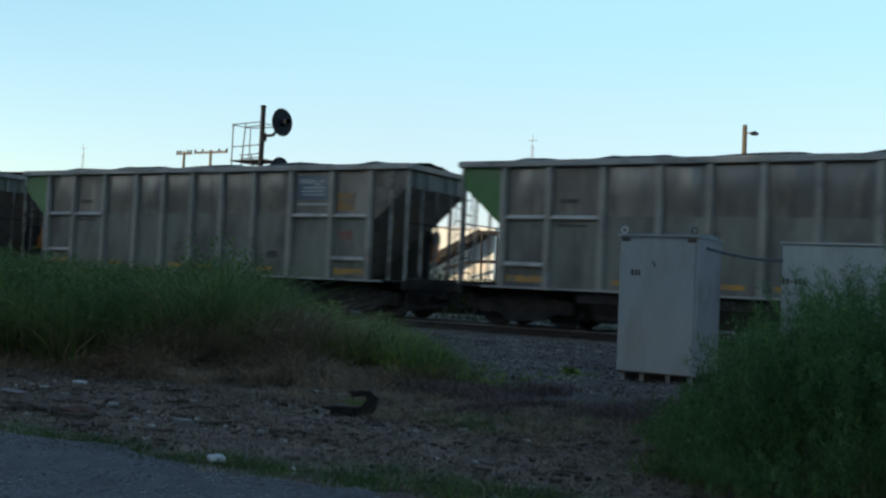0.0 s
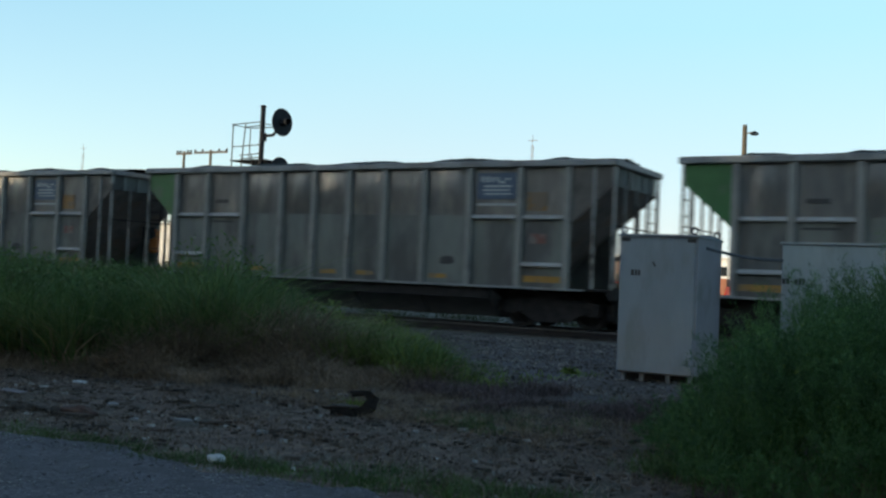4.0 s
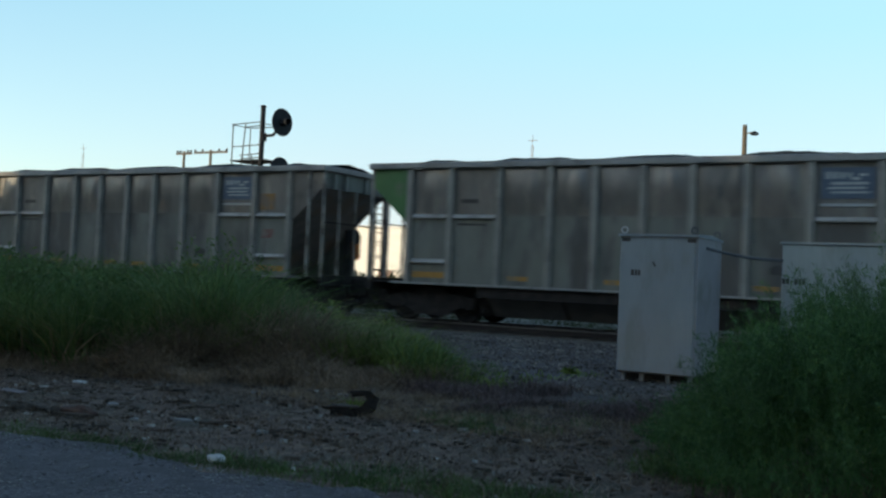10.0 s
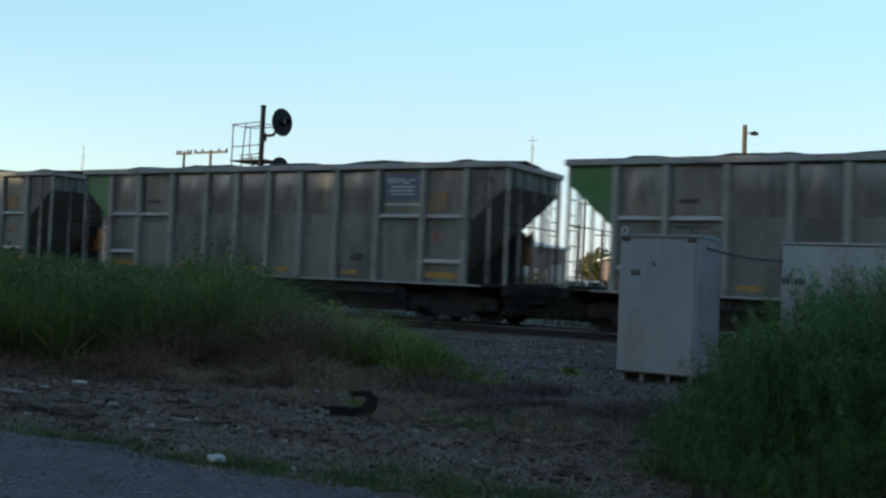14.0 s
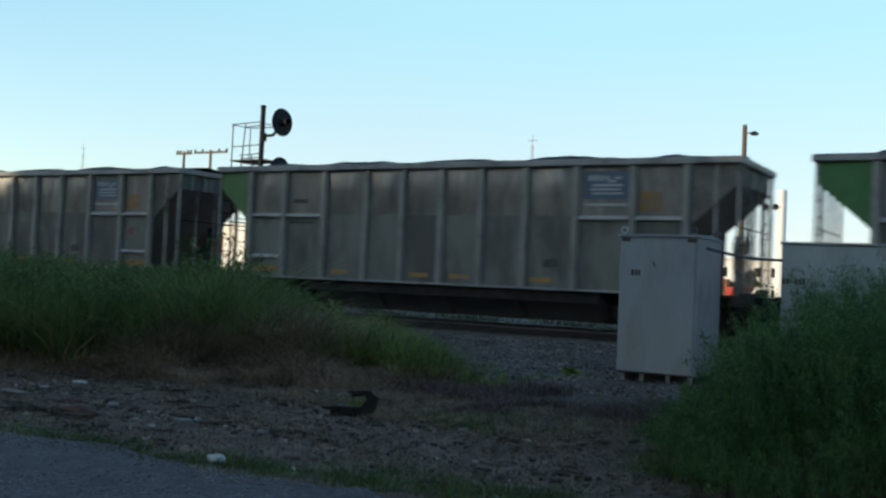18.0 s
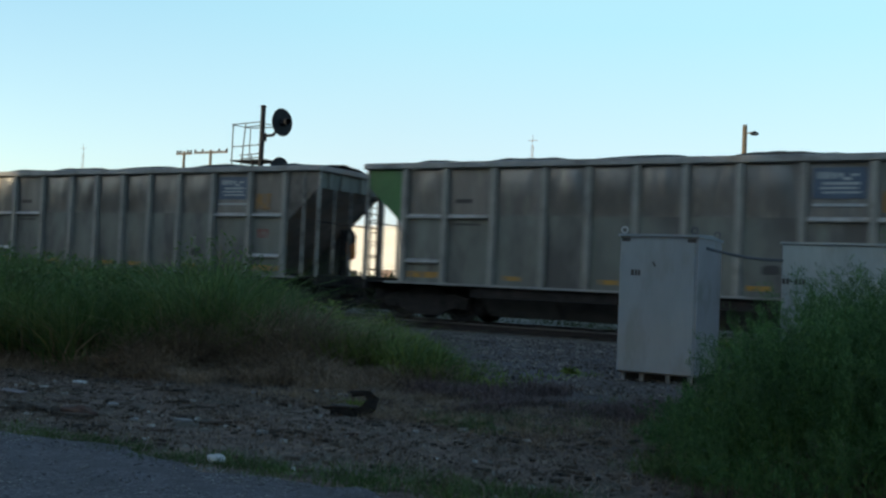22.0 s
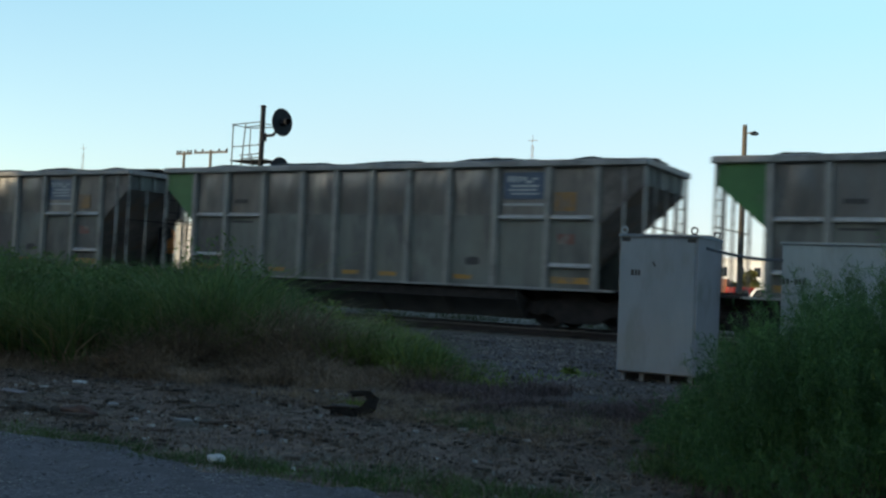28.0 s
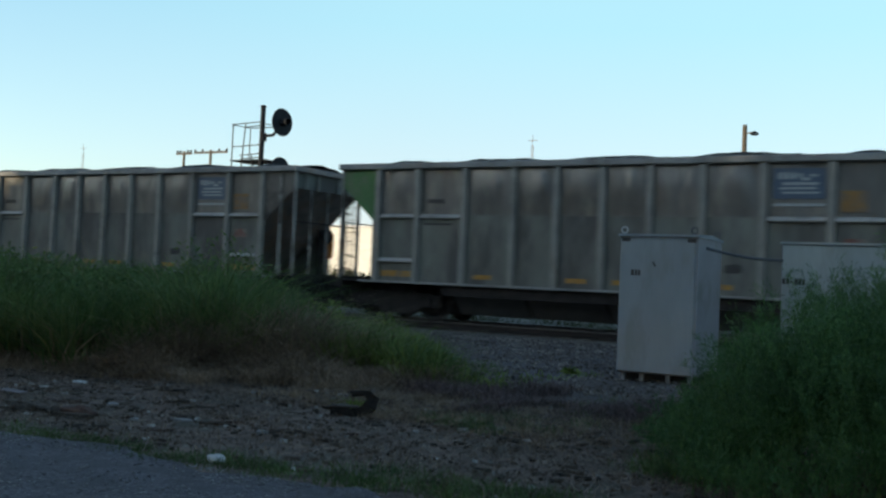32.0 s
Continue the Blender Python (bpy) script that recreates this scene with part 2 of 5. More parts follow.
def ground_mat():
    """Dirt with dead grass near the road, grey gravel towards the track."""
    m = bpy.data.materials.new("dirt_and_gravel")
    m.use_nodes = True
    n, l = m.node_tree.nodes, m.node_tree.links
    bsdf = n["Principled BSDF"]
    bsdf.inputs["Roughness"].default_value = 0.95
    co = n.new("ShaderNodeTexCoord")
    sep = n.new("ShaderNodeSeparateXYZ")
    l.new(co.outputs["Object"], sep.inputs[0])

    def noise_of(s, d=6.0):
        g = n.new("ShaderNodeTexNoise")
        g.inputs["Scale"].default_value, g.inputs["Detail"].default_value, g.inputs["Roughness"].default_value = s, d, 0.7
        l.new(co.outputs["Object"], g.inputs["Vector"])
        return g.outputs["Fac"]

    def ranged(src, lo, hi):
        r = n.new("ShaderNodeMapRange")
        r.inputs["From Min"].default_value, r.inputs["From Max"].default_value = lo, hi
        l.new(src, r.inputs["Value"])
        return r.outputs[0]

    def mix(f, x, y):
        k = n.new("ShaderNodeMix")
        k.data_type = "RGBA"
        l.new(f, k.inputs["Factor"])
        for v, i in ((x, 6), (y, 7)):
            if isinstance(v, tuple):
                k.inputs[i].default_value = (*v, 1)
            else:
                l.new(v, k.inputs[i])
        return k.outputs[2]

    dirt = mix(ranged(noise_of(5.5, 8), 0.40, 0.62), (0.040, 0.025, 0.0185), (0.156, 0.100, 0.076))
    dirt = mix(ranged(noise_of(1.1, 7), 0.50, 0.60), dirt, (0.045, 0.038, 0.026))
    dirt = mix(ranged(noise_of(9.0, 3), 0.62, 0.68), dirt, (0.17, 0.15, 0.135))
    gravel = mix(ranged(noise_of(10, 8), 0.40, 0.60), (0.030, 0.027, 0.028), (0.112, 0.104, 0.104))
    gravel = mix(ranged(noise_of(0.9, 6), 0.50, 0.62), gravel, (0.066, 0.054, 0.050))
    wob = n.new("ShaderNodeMath")
    wob.operation = "MULTIPLY_ADD"
    wob.inputs[1].default_value = 5.0
    l.new(noise_of(0.5), wob.inputs[0])
    l.new(sep.outputs["Y"], wob.inputs[2])
    near = mix(ranged(wob.outputs[0], -8.8, -6.2), dirt, gravel)
    far = mix(ranged(noise_of(0.08), 0.4, 0.6), (0.13, 0.125, 0.11), (0.10, 0.10, 0.075))
    col = mix(ranged(sep.outputs["Y"], 9, 14), near, far)
    l.new(col, bsdf.inputs["Base Color"])
    bp = n.new("ShaderNodeBump")
    bp.inputs["Strength"].default_value, bp.inputs["Distance"].default_value = 0.7, 0.03
    l.new(noise_of(30, 4), bp.inputs["Height"])
    l.new(bp.outputs[0], bsdf.inputs["Normal"])
    return m


M_GROUND = ground_mat()


# ---- mesh tools ----
class Solid:
    """Gathers boxes, tubes and prisms into one mesh."""

    def __init__(self):
        self.v, self.f = [], []

    def add(self, vs, fs):
        k = len(self.v)
        self.v += [tuple(p) for p in vs]
        self.f += [tuple(k + i for i in f) for f in fs]
        return self

    def box(self, x0, x1, y0, y1, z0, z1, e=0.0):
        if e <= 0:
            vs = [(x, y, z) for z in (z0, z1) for x, y in ((x0, y0), (x1, y0), (x1, y1), (x0, y1))]
            return self.add(vs, [(3, 2, 1, 0), (4, 5, 6, 7), (0, 1, 5, 4), (1, 2, 6, 5), (2, 3, 7, 6), (3, 0, 4, 7)])
        ring = [(x0 + e, y0), (x1 - e, y0), (x1, y0 + e), (x1, y1 - e), (x1 - e, y1), (x0 + e, y1), (x0, y1 - e), (x0, y0 + e)]
        cx, cy = (x0 + x1) / 2, (y0 + y1) / 2
        sx, sy = 1 - 2 * e / max(x1 - x0, 3 * e), 1 - 2 * e / max(y1 - y0, 3 * e)
        small = [(cx + (x - cx) * sx, cy + (y - cy) * sy) for x, y in ring]
        vs = [(x, y, z0) for x, y in small] + [(x, y, z0 + e) for x, y in ring] + [(x, y, z1 - e) for x, y in ring] + [(x, y, z1) for x, y in small]
        fs = [tuple(range(7, -1, -1)), tuple(range(24, 32))]
        for r in range(3):
            fs += [(r * 8 + i, r * 8 + (i + 1) % 8, r * 8 + 8 + (i + 1) % 8, r * 8 + 8 + i) for i in range(8)]
        return self.add(vs, fs)

    def tube(self, p, q, r, seg=8, r2=None):
        p, q = Vector(p), Vector(q)
        r2 = r if r2 is None else r2
        a = (q - p).orthogonal().normalized()
        b = (q - p).normalized().cross(a)
        vs = [c + (a * math.cos(k * math.tau / seg) + b * math.sin(k * math.tau / seg)) * rr for c, rr in ((p, r), (q, r2)) for k in range(seg)]
        fs = [(i, (i + 1) % seg, seg + (i + 1) % seg, seg + i) for i in range(seg)] + [tuple(range(seg - 1, -1, -1)), tuple(range(seg, 2 * seg))]
        return self.add(vs, fs)

    def prism(self, pts, axis, a, b):
        """A polygon in the plane across the axis (x: y, z; y: x, z; z: x, y), from a to b."""
        def put(u, w, k):
            return {"x": (k, u, w), "y": (u, k, w), "z": (u, w, k)}[axis]
        m = len(pts)
        vs = [put(u, w, a) for u, w in pts] + [put(u, w, b) for u, w in pts]
        return self.add(vs, [tuple(range(m)), tuple(range(2 * m - 1, m - 1, -1))] + [(i, m + i, m + (i + 1) % m, (i + 1) % m) for i in range(m)])

    def turned(self, profile, centre, axis, seg=16):
        """A profile of (radius, along) swept about an axis through centre."""
        c, ax = Vector(centre), Vector(axis).normalized()
        a = ax.orthogonal().normalized()
        b = ax.cross(a)
        vs = [c + ax * h + (a * math.cos(k * math.tau / seg) + b * math.sin(k * math.tau / seg)) * r for r, h in profile for k in range(seg)]
        fs = [(i * seg + k, i * seg + (k + 1) % seg, (i + 1) * seg + (k + 1) % seg, (i + 1) * seg + k) for i in range(len(profile) - 1) for k in range(seg)]
        fs += [tuple(range(seg - 1, -1, -1)), tuple(range((len(profile) - 1) * seg, len(profile) * seg))]
        return self.add(vs, fs)

    def sweep(self, pts, r, seg=7):
        """One bent tube along the points."""
        pts = [Vector(p) for p in pts]
        vs = []
        for k, p in enumerate(pts):
            d = (pts[min(k + 1, len(pts) - 1)] - pts[max(k - 1, 0)]).normalized()
            up = Vector((0.31, 0.17, 1.0)) if abs(d.z) < 0.9 else Vector((1, 0.2, 0))
            a = d.cross(up).normalized()
            b = d.cross(a)
            vs += [p + (a * math.cos(i * math.tau / seg) + b * math.sin(i * math.tau / seg)) * r for i in range(seg)]
        n = len(pts)
        fs = [(k * seg + i, k * seg + (i + 1) % seg, (k + 1) * seg + (i + 1) % seg, (k + 1) * seg + i) for k in range(n - 1) for i in range(seg)]
        return self.add(vs, fs + [tuple(range(seg - 1, -1, -1)), tuple(range((n - 1) * seg, n * seg))])

    def mesh(self, name, material):
        me = bpy.data.meshes.new(name)
        me.from_pydata(self.v, [], self.f)
        bm = bmesh.new()
        bm.from_mesh(me)
        bmesh.ops.recalc_face_normals(bm, faces=bm.faces)
        bm.to_mesh(me)
        bm.free()
        me.materials.append(material)
        return me


def part(name, solid, material, parent, label="", at=None):
    ob = new(name, solid.mesh(name, material))
    ob.parent = parent
    if at is not None:
        ob.matrix_basis = at
    if label:
        ob["label"] = label
    return ob


def thing(name, m, label, category, group="", kind=""):
    ob = new(name)
    ob.matrix_basis = m
    return tagged(ob, label, category, group, kind)


def whole(name, solid, material, label, category, group="", kind="", m=None):
    ob = new(name, solid.mesh(name, material))
    if m is not None:
        ob.matrix_basis = m
    return tagged(ob, label, category, group, kind)


def soup(name, verts, faces, material, label, category, kind="stuff", parent=None):
    """One mesh from arrays of corners and of faces that all have the same number of corners."""
    me = bpy.data.meshes.new(name)
    nv, (nf, k) = len(verts), faces.shape
    me.vertices.add(nv)
    me.vertices.foreach_set("co", verts.astype(np.float32).ravel())
    me.loops.add(nf * k)
    me.loops.foreach_set("vertex_index", faces.astype(np.int32).ravel())
    me.polygons.add(nf)
    me.polygons.foreach_set("loop_start", np.arange(0, nf * k, k, dtype=np.int32))
    me.polygons.foreach_set("loop_total", np.full(nf, k, dtype=np.int32))
    me.update(calc_edges=True)
    me.materials.append(material)
    ob = new(name, me)
    if parent is not None:
        ob.parent = parent
        return ob
    return tagged(ob, label, category, "", kind)


def blades(rng, roots, heights, widths, lean):
    """Grass blades as bent tapered strips: arrays of corners and of triangles."""
    n = len(roots)
    az, face = rng.uniform(0, math.tau, n), rng.uniform(0, math.tau, n)
    side = np.stack([np.cos(face), np.sin(face), np.zeros(n)], 1) * widths[:, None] * 0.5
    out = np.stack([np.cos(az), np.sin(az), np.zeros(n)], 1)
    bend = np.abs(rng.normal(0, lean, n)) * heights
    up = np.array([0, 0, 1.0])
    rows = []
    for f, w in ((0.0, 0.8), (0.4, 1.0), (0.75, 0.7)):
        c = roots + up * (heights * f * (1 - 0.12 * f))[:, None] + out * (bend * f * f)[:, None]
        rows += [c - side * w, c + side * w]
    tip = roots + up * (heights * 0.9)[:, None] + out * (bend * 1.1)[:, None]
    v = np.stack(rows + [tip], 1)
    tri = np.array([(0, 1, 3), (0, 3, 2), (2, 3, 5), (2, 5, 4), (4, 5, 6)])
    return v.reshape(-1, 3), (np.arange(n)[:, None, None] * 7 + tri[None]).reshape(-1, 3)


def straws(rng, c, lengths, widths, lift):
    """Straws that lie about: thin quads, nearly flat."""
    n = len(c)
    a = rng.uniform(0, math.tau, n)
    d = np.stack([np.cos(a), np.sin(a), rng.normal(0, lift, n)], 1) * lengths[:, None] * 0.5
    s = np.stack([-np.sin(a), np.cos(a), np.zeros(n)], 1) * widths[:, None] * 0.5
    v = np.stack([c - d - s, c + d - s * 0.4, c + d + s * 0.4, c - d + s], 1)
    return v.reshape(-1, 3), np.arange(n * 4).reshape(-1, 4)


def ground_height(x, y):
    """The lie of the land: flat by the road, rising to the ballast, flat beyond the track."""
    x, y = np.asarray(x, float), np.asarray(y, float)
    z = -0.5 + 0.0 * x
    rise = np.clip((y + 9.5) / 8.3, 0, 1)
    z = z + 0.26 * rise * rise * (3 - 2 * rise)
    z = np.where(y > 4.2, -0.24 - 0.05 * np.clip((y - 4.2) / 2.5, 0, 1) - 0.21 * np.clip((y - 15) / 6, 0, 1), z)
    lump = np.sin(x * 1.7 + 1.3 * np.sin(y * 0.9)) * np.sin(y * 2.1 + 0.7 * np.sin(x * 1.3)) + 0.5 * np.sin(x * 4.1 + y * 1.1) * np.sin(y * 3.7 - x * 0.8)
    calm = np.clip((np.abs(y - 1.5) - 2.6) / 2.0, 0, 1) * np.clip((y + 15.6) / 0.8, 0, 1) * np.clip((40 - np.abs(y)) / 10, 0, 1)
    return z + 0.022 * lump * calm


# ---- ground, road, track ----
def lay_ground():
    xs = np.concatenate([[-2600, -1400, -800, -450, -250, -140, -90, -65, -50, -40, -34], np.arange(-30, 6.01, 0.3), [8, 12, 20, 35, 60, 110, 220, 450, 900, 1600, 2600]])
    ys = np.concatenate([[-1500, -700, -300, -140, -80, -50, -38, -30], np.arange(-25, 8.01, 0.3), [9, 11, 14, 18, 24, 32, 45, 65, 95, 150, 260, 500, 1000, 2000, 3000]])
    gx, gy = np.meshgrid(xs, ys)
    v = np.stack([gx, gy, ground_height(gx, gy)], 2).reshape(-1, 3)
    w, h = len(xs), len(ys)
    i = (np.arange(h - 1)[:, None] * w + np.arange(w - 1)[None]).ravel()
    ob = soup("ground", v, np.stack([i, i + 1, i + w + 1, i + w], 1), M_GROUND, "bare dirt and grey gravel ground beside the railway", "ground", "structure")
    for poly in ob.data.polygons:
        poly.use_smooth = True
    rng = np.random.default_rng(3)
    # asphalt with a ragged edge
    ex = np.arange(-70, 70.1, 0.2)
    edge = -16.08 + 0.08 * np.sin(ex * 0.9 + 2) + 0.08 * np.sin(ex * 2.7 + 1) + 0.05 * np.sin(ex * 7.3) + rng.normal(0, 0.045, len(ex))
    s = Solid()
    n = len(ex)
    vs = [(x, e, -0.475) for x, e in zip(ex, edge)] + [(x, e + 0.05, -0.52) for x, e in zip(ex, edge)] + [(x, -24.5, -0.465) for x in ex] + [(x, -24.6, -0.52) for x in ex]
    fs = []
    for k in range(n - 1):
        fs += [(k, k + 1, n + k + 1, n + k), (2 * n + k, 2 * n + k + 1, k + 1, k), (3 * n + k, 3 * n + k + 1, 2 * n + k + 1, 2 * n + k)]
    s.add(vs, fs)
    whole("road", s, M_ASPHALT, "worn grey asphalt lane with a crumbling edge", "road", "", "structure")


def lay_track():
    # ballast bed: a low bank under the ties
    s = Solid()
    s.prism([(-1.15, -0.42), (-0.35, -0.21), (3.35, -0.21), (4.2, -0.42)], "x", -330, 330)
    whole("ballast_bed", s, M_STONE, "grey crushed stone bank under the railway track", "ballast", "", "structure")
    for y in (0.85, 2.35):
        rail = thing("rail", pose(0, y, 0), "rust-brown steel rail with a polished head", "rail", "rails of the track", "structure")
        part("rail_head", Solid().prism([(-0.034, -0.045), (0.034, -0.045), (0.036, -0.008), (0.028, 0.0), (-0.028, 0.0), (-0.036, -0.008)], "x", -330, 330), M_STEEL, rail, "polished running surface")
        part("rail_web", Solid().prism([(-0.075, -0.18), (0.075, -0.18), (0.072, -0.166), (0.012, -0.145), (0.010, -0.045), (-0.010, -0.045), (-0.012, -0.145), (-0.072, -0.166)], "x", -330, 330), M_RUST, rail)


# ---- the hopper cars ----
LB, PITCH = 14.77, 16.18
MID = 1.6
RIBS = (1.24, 2.42, 3.76, 5.10, 6.22, 7.36, 8.48, 9.66, 10.96, 12.33, 13.56)
TOP, SILL = 3.82, 0.92


def buckled(a, b, y, z0, z1, seed, bulge):
    """A thin sheet between two ribs, pressed out by the load and wrinkled towards its upper edge; y is its face."""
    rnd = random.Random(seed * 7 + 3)
    ridges = [(rnd.uniform(0.12, 0.88), rnd.uniform(-0.28, 0.28), rnd.uniform(0.05, 0.11), (rnd.choice((-1, 1)) * rnd.uniform(0.008, 0.020) if bulge else rnd.uniform(0.004, 0.012))) for _ in range(4)]
    nx, nz = 18, 10
    vs, fs = [], []
    for j in range(nz + 1):
        g = j / nz
        for i in range(nx + 1):
            f = i / nx
            push = -bulge * math.sin(math.pi * f) ** 0.8 * math.sin(math.pi * g ** 1.3)
            for c, tilt, wide, deep in ridges:
                push += deep * math.exp(-((f - c - tilt * (g - 0.6)) / wide) ** 2) * min(1, 2.2 * g) * min(1, 6 * (1 - g))
            vs.append((a + (b - a) * f, y + push, z0 + (z1 - z0) * g))
    for j in range(nz):
        for i in range(nx):
            k = j * (nx + 1) + i
            fs.append((k, k + 1, k + nx + 2, k + nx + 1))
    return Solid().add(vs, fs).box(a, b, y + 0.05, y + 0.07, z0, z1)


def build_car(label):
    car = thing("hopper_car", pose(0, MID, 0), label, "freight car", "cars of the coal train")
    x0 = -LB / 2

    def u(v):
        return x0 + v

    # near side is y = -1.5, far side y = +1.5
    for side in (-1, 1):
        o, i = side * 1.5, side * 1.40
        p0, p1 = sorted((side * 1.40, side * 1.36))
        if side > 0:
            part("side_panel", Solid().box(u(RIBS[0]), u(RIBS[10]), p0, p1, SILL + 0.05, TOP), M_PANEL, car)
        else:
            for k in range(10):
                a, b = u(RIBS[k]), u(RIBS[k + 1])
                part("side_panel", Solid().box(a, b, p0, p1, SILL + 0.05, 2.66), M_PANEL, car)
                part("side_panel", buckled(a, b, p0 + 0.012, 2.66, TOP, k, 0.042 if 2 <= k <= 7 else 0.03 if k == 0 else 0.0), M_PANEL_UP, car).data.shade_smooth()
        for r in RIBS:
            c = u(r)
            w = 0.088
            pts = [(c - w, i), (c - w * 0.80, o), (c + w * 0.80, o), (c + w, i)]
            part("rib", Solid().prism(pts, "z", SILL + 0.056, TOP + 0.01), M_RIB, car)
        # top chord: a pale square tube, with a dark lip on the inside
        a, b = sorted((side * 1.53, side * 1.38))
        part("top_chord", Solid().box(u(0.0), u(LB), a, b, TOP, TOP + 0.155, 0.018), M_CHORD, car)
        a, b = sorted((side * 1.515, side * 1.34))
        part("side_sill", Solid().box(u(0.75), u(LB - 0.75), a, b, SILL, SILL + 0.055, 0.008), M_CHORD, car)
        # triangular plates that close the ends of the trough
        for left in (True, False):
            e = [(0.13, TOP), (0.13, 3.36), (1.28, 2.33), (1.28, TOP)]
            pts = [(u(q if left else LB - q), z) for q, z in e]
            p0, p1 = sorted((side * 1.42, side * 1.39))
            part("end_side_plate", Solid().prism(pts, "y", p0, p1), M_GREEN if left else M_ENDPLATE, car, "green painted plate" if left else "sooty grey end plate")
        # ledges between the ribs
        for k0, z in ((0, 2.57), (1, 2.57), (0, 1.45), (8, 2.57), (9, 2.57), (9, 1.45)):
            if side > 0:
                continue
            a, b = u(RIBS[k0] + 0.10), u(RIBS[k0 + 1] - 0.10)
            part("ledge", Solid().prism([(-1.40, z), (-1.505, z + 0.015), (-1.505, z + 0.05), (-1.40, z + 0.11)], "x", a, b), M_LEDGE, car)
        # corner posts of the end cages
        for q in (0.10, LB - 0.07, LB - 0.56):
            p0, p1 = sorted((side * 1.46, side * 1.38))
            part("cage_post", Solid().box(u(q) - 0.03, u(q) + 0.03, p0, p1, 0.98, TOP + 0.01, 0.01), M_POST, car)

    # slope sheets, end sheets, end beams
    for left in (True, False):
        def w(q):
            return u(q if left else LB - q)
        pts = [(w(0.13), 3.40), (w(2.75), 1.05), (w(2.78), 1.09), (w(0.16), 3.45)]
        part("slope_sheet", Solid().prism(pts, "y", -1.36, 1.36), M_SLOPE, car, "sooty sloping end sheet")
        a, b = sorted((w(0.13), w(0.17)))
        part("end_sheet", Solid().box(a, b, -1.385, 1.385, 3.38, TOP + 0.02), M_GREEN if left else M_PANEL, car, "green painted end sheet" if left else "")
        a, b = sorted((w(0.0), w(0.15)))
        part("end_chord", Solid().box(a, b, -1.37, 1.37, TOP + 0.003, TOP + 0.152, 0.015), M_CHORD if left else M_SLOPE, car)
        for y in (-0.95, -0.45, 0.45, 0.95):
            a, b = sorted((w(0.07), w(0.125)))
            part("end_rib", Solid().box(a, b, y - 0.04, y + 0.04, 3.36, TOP, 0.008), M_RIB, car)
        for y in (-0.72, 0.0, 0.72):
            a, b = sorted((w(0.06), w(0.13)))
            part("end_post", Solid().box(a, b, y - 0.018, y + 0.018, 0.98, 3.40, 0.006), M_POST, car)
        # platform, end sill, draft gear
        a, b = sorted((w(0.10), w(2.3)))
        s = Solid().box(a, b, -1.40, 1.40, 0.93, 0.985, 0.01)
        part("platform", s, M_DARK, car)
        a, b = sorted((w(0.02), w(0.16)))
        part("end_sill", Solid().box(a, b, -1.42, 1.42, 0.74, 1.05, 0.015), M_DARK, car)
        for y in (-1.30, 1.30):
            s = Solid().sweep([(w(0.05), y, 0.80), (w(0.05), y, 0.36), (w(0.05), y - math.copysign(0.38, y), 0.36), (w(0.05), y - math.copysign(0.38, y), 0.80)], 0.02, 6)
            part("stirrup_step", s, M_DARK, car)
        s = Solid().sweep([(w(-0.02), -1.35, 0.70), (w(-0.10), -0.5, 0.62), (w(-0.25), -0.1, 0.72)], 0.018, 6)
        part("uncoupling_lever", s, M_DARK, car)
        a, b = sorted((w(0.25), w(0.62)))
        part("draft_box", Solid().box(a, b, -0.62, 0.62, 0.42, 0.93, 0.03), M_DARK, car)
        a, b = sorted((w(-0.45), w(0.6)))
        s = Solid().box(a, b, -0.11, 0.11, 0.74, 0.96, 0.02)
        a, b = sorted((w(-0.70), w(-0.40)))
        s.box(a, b, -0.14, 0.14, 0.70, 1.0, 0.04)
        part("coupler", s, M_DARK, car, "black steel knuckle coupler")
        s = Solid().tube((w(-0.25), 0.35, 0.75), (w(-0.6), 0.30, 0.45), 0.025, 6).tube((w(0.2), 0.4, 0.8), (w(-0.25), 0.35, 0.75), 0.025, 6)
        part("brake_hose", s, M_RUBBER, car)
        # carrier under the coupler, with the brake pipe that hangs beside it
        a, b = sorted((w(-0.12), w(0.30)))
        part("coupler_carrier", Solid().box(a, b, -0.40, 0.40, 0.52, 0.80, 0.03).box(a, b, -0.62, -0.50, 0.42, 0.80, 0.02).box(a, b, 0.50, 0.62, 0.42, 0.80, 0.02), M_DARK, car)
        part("brake_pipe", Solid().sweep([(w(2.6), -0.55, 0.62), (w(0.9), -0.62, 0.50), (w(0.2), -0.60, 0.40), (w(-0.3), -0.42, 0.34), (w(-0.62), -0.30, 0.46)], 0.032, 7), M_DARK, car)
        # ladders on the end, one at each side
        for y0 in ((-1.36,) if left else (0.98,)):
            s = Solid()
            for y in (y0, y0 + 0.40):
                s.box(w(0.10) - 0.016, w(0.10) + 0.016, y - 0.016, y + 0.016, 1.0, 3.38)
            for k in range(6):
                s.tube((w(0.10), y0, 1.25 + 0.36 * k), (w(0.10), y0 + 0.40, 1.25 + 0.36 * k), 0.013, 6)
            part("end_ladder", s, M_DARK, car, "thin steel ladder")
        s = Solid()
        for z in (2.46,):
            s.tube((w(0.08), -1.42, z), (w(0.08), 1.42, z), 0.016, 6)
        part("end_handrail", s, M_DARK, car)
    # brake gear on the leading end
    # the tank's bright colour stands in for light that does not reach it
    s = Solid().turned([(0.08, 0.0), (0.14, 0.06), (0.15, 0.70), (0.08, 0.78)], (u(LB - 0.62), 0.78, 1.52), (0, 0, 1), 12)
    part("air_reservoir", s, M_TANKGLOW, car, "rust-orange air tank, brightened as if sunlit")
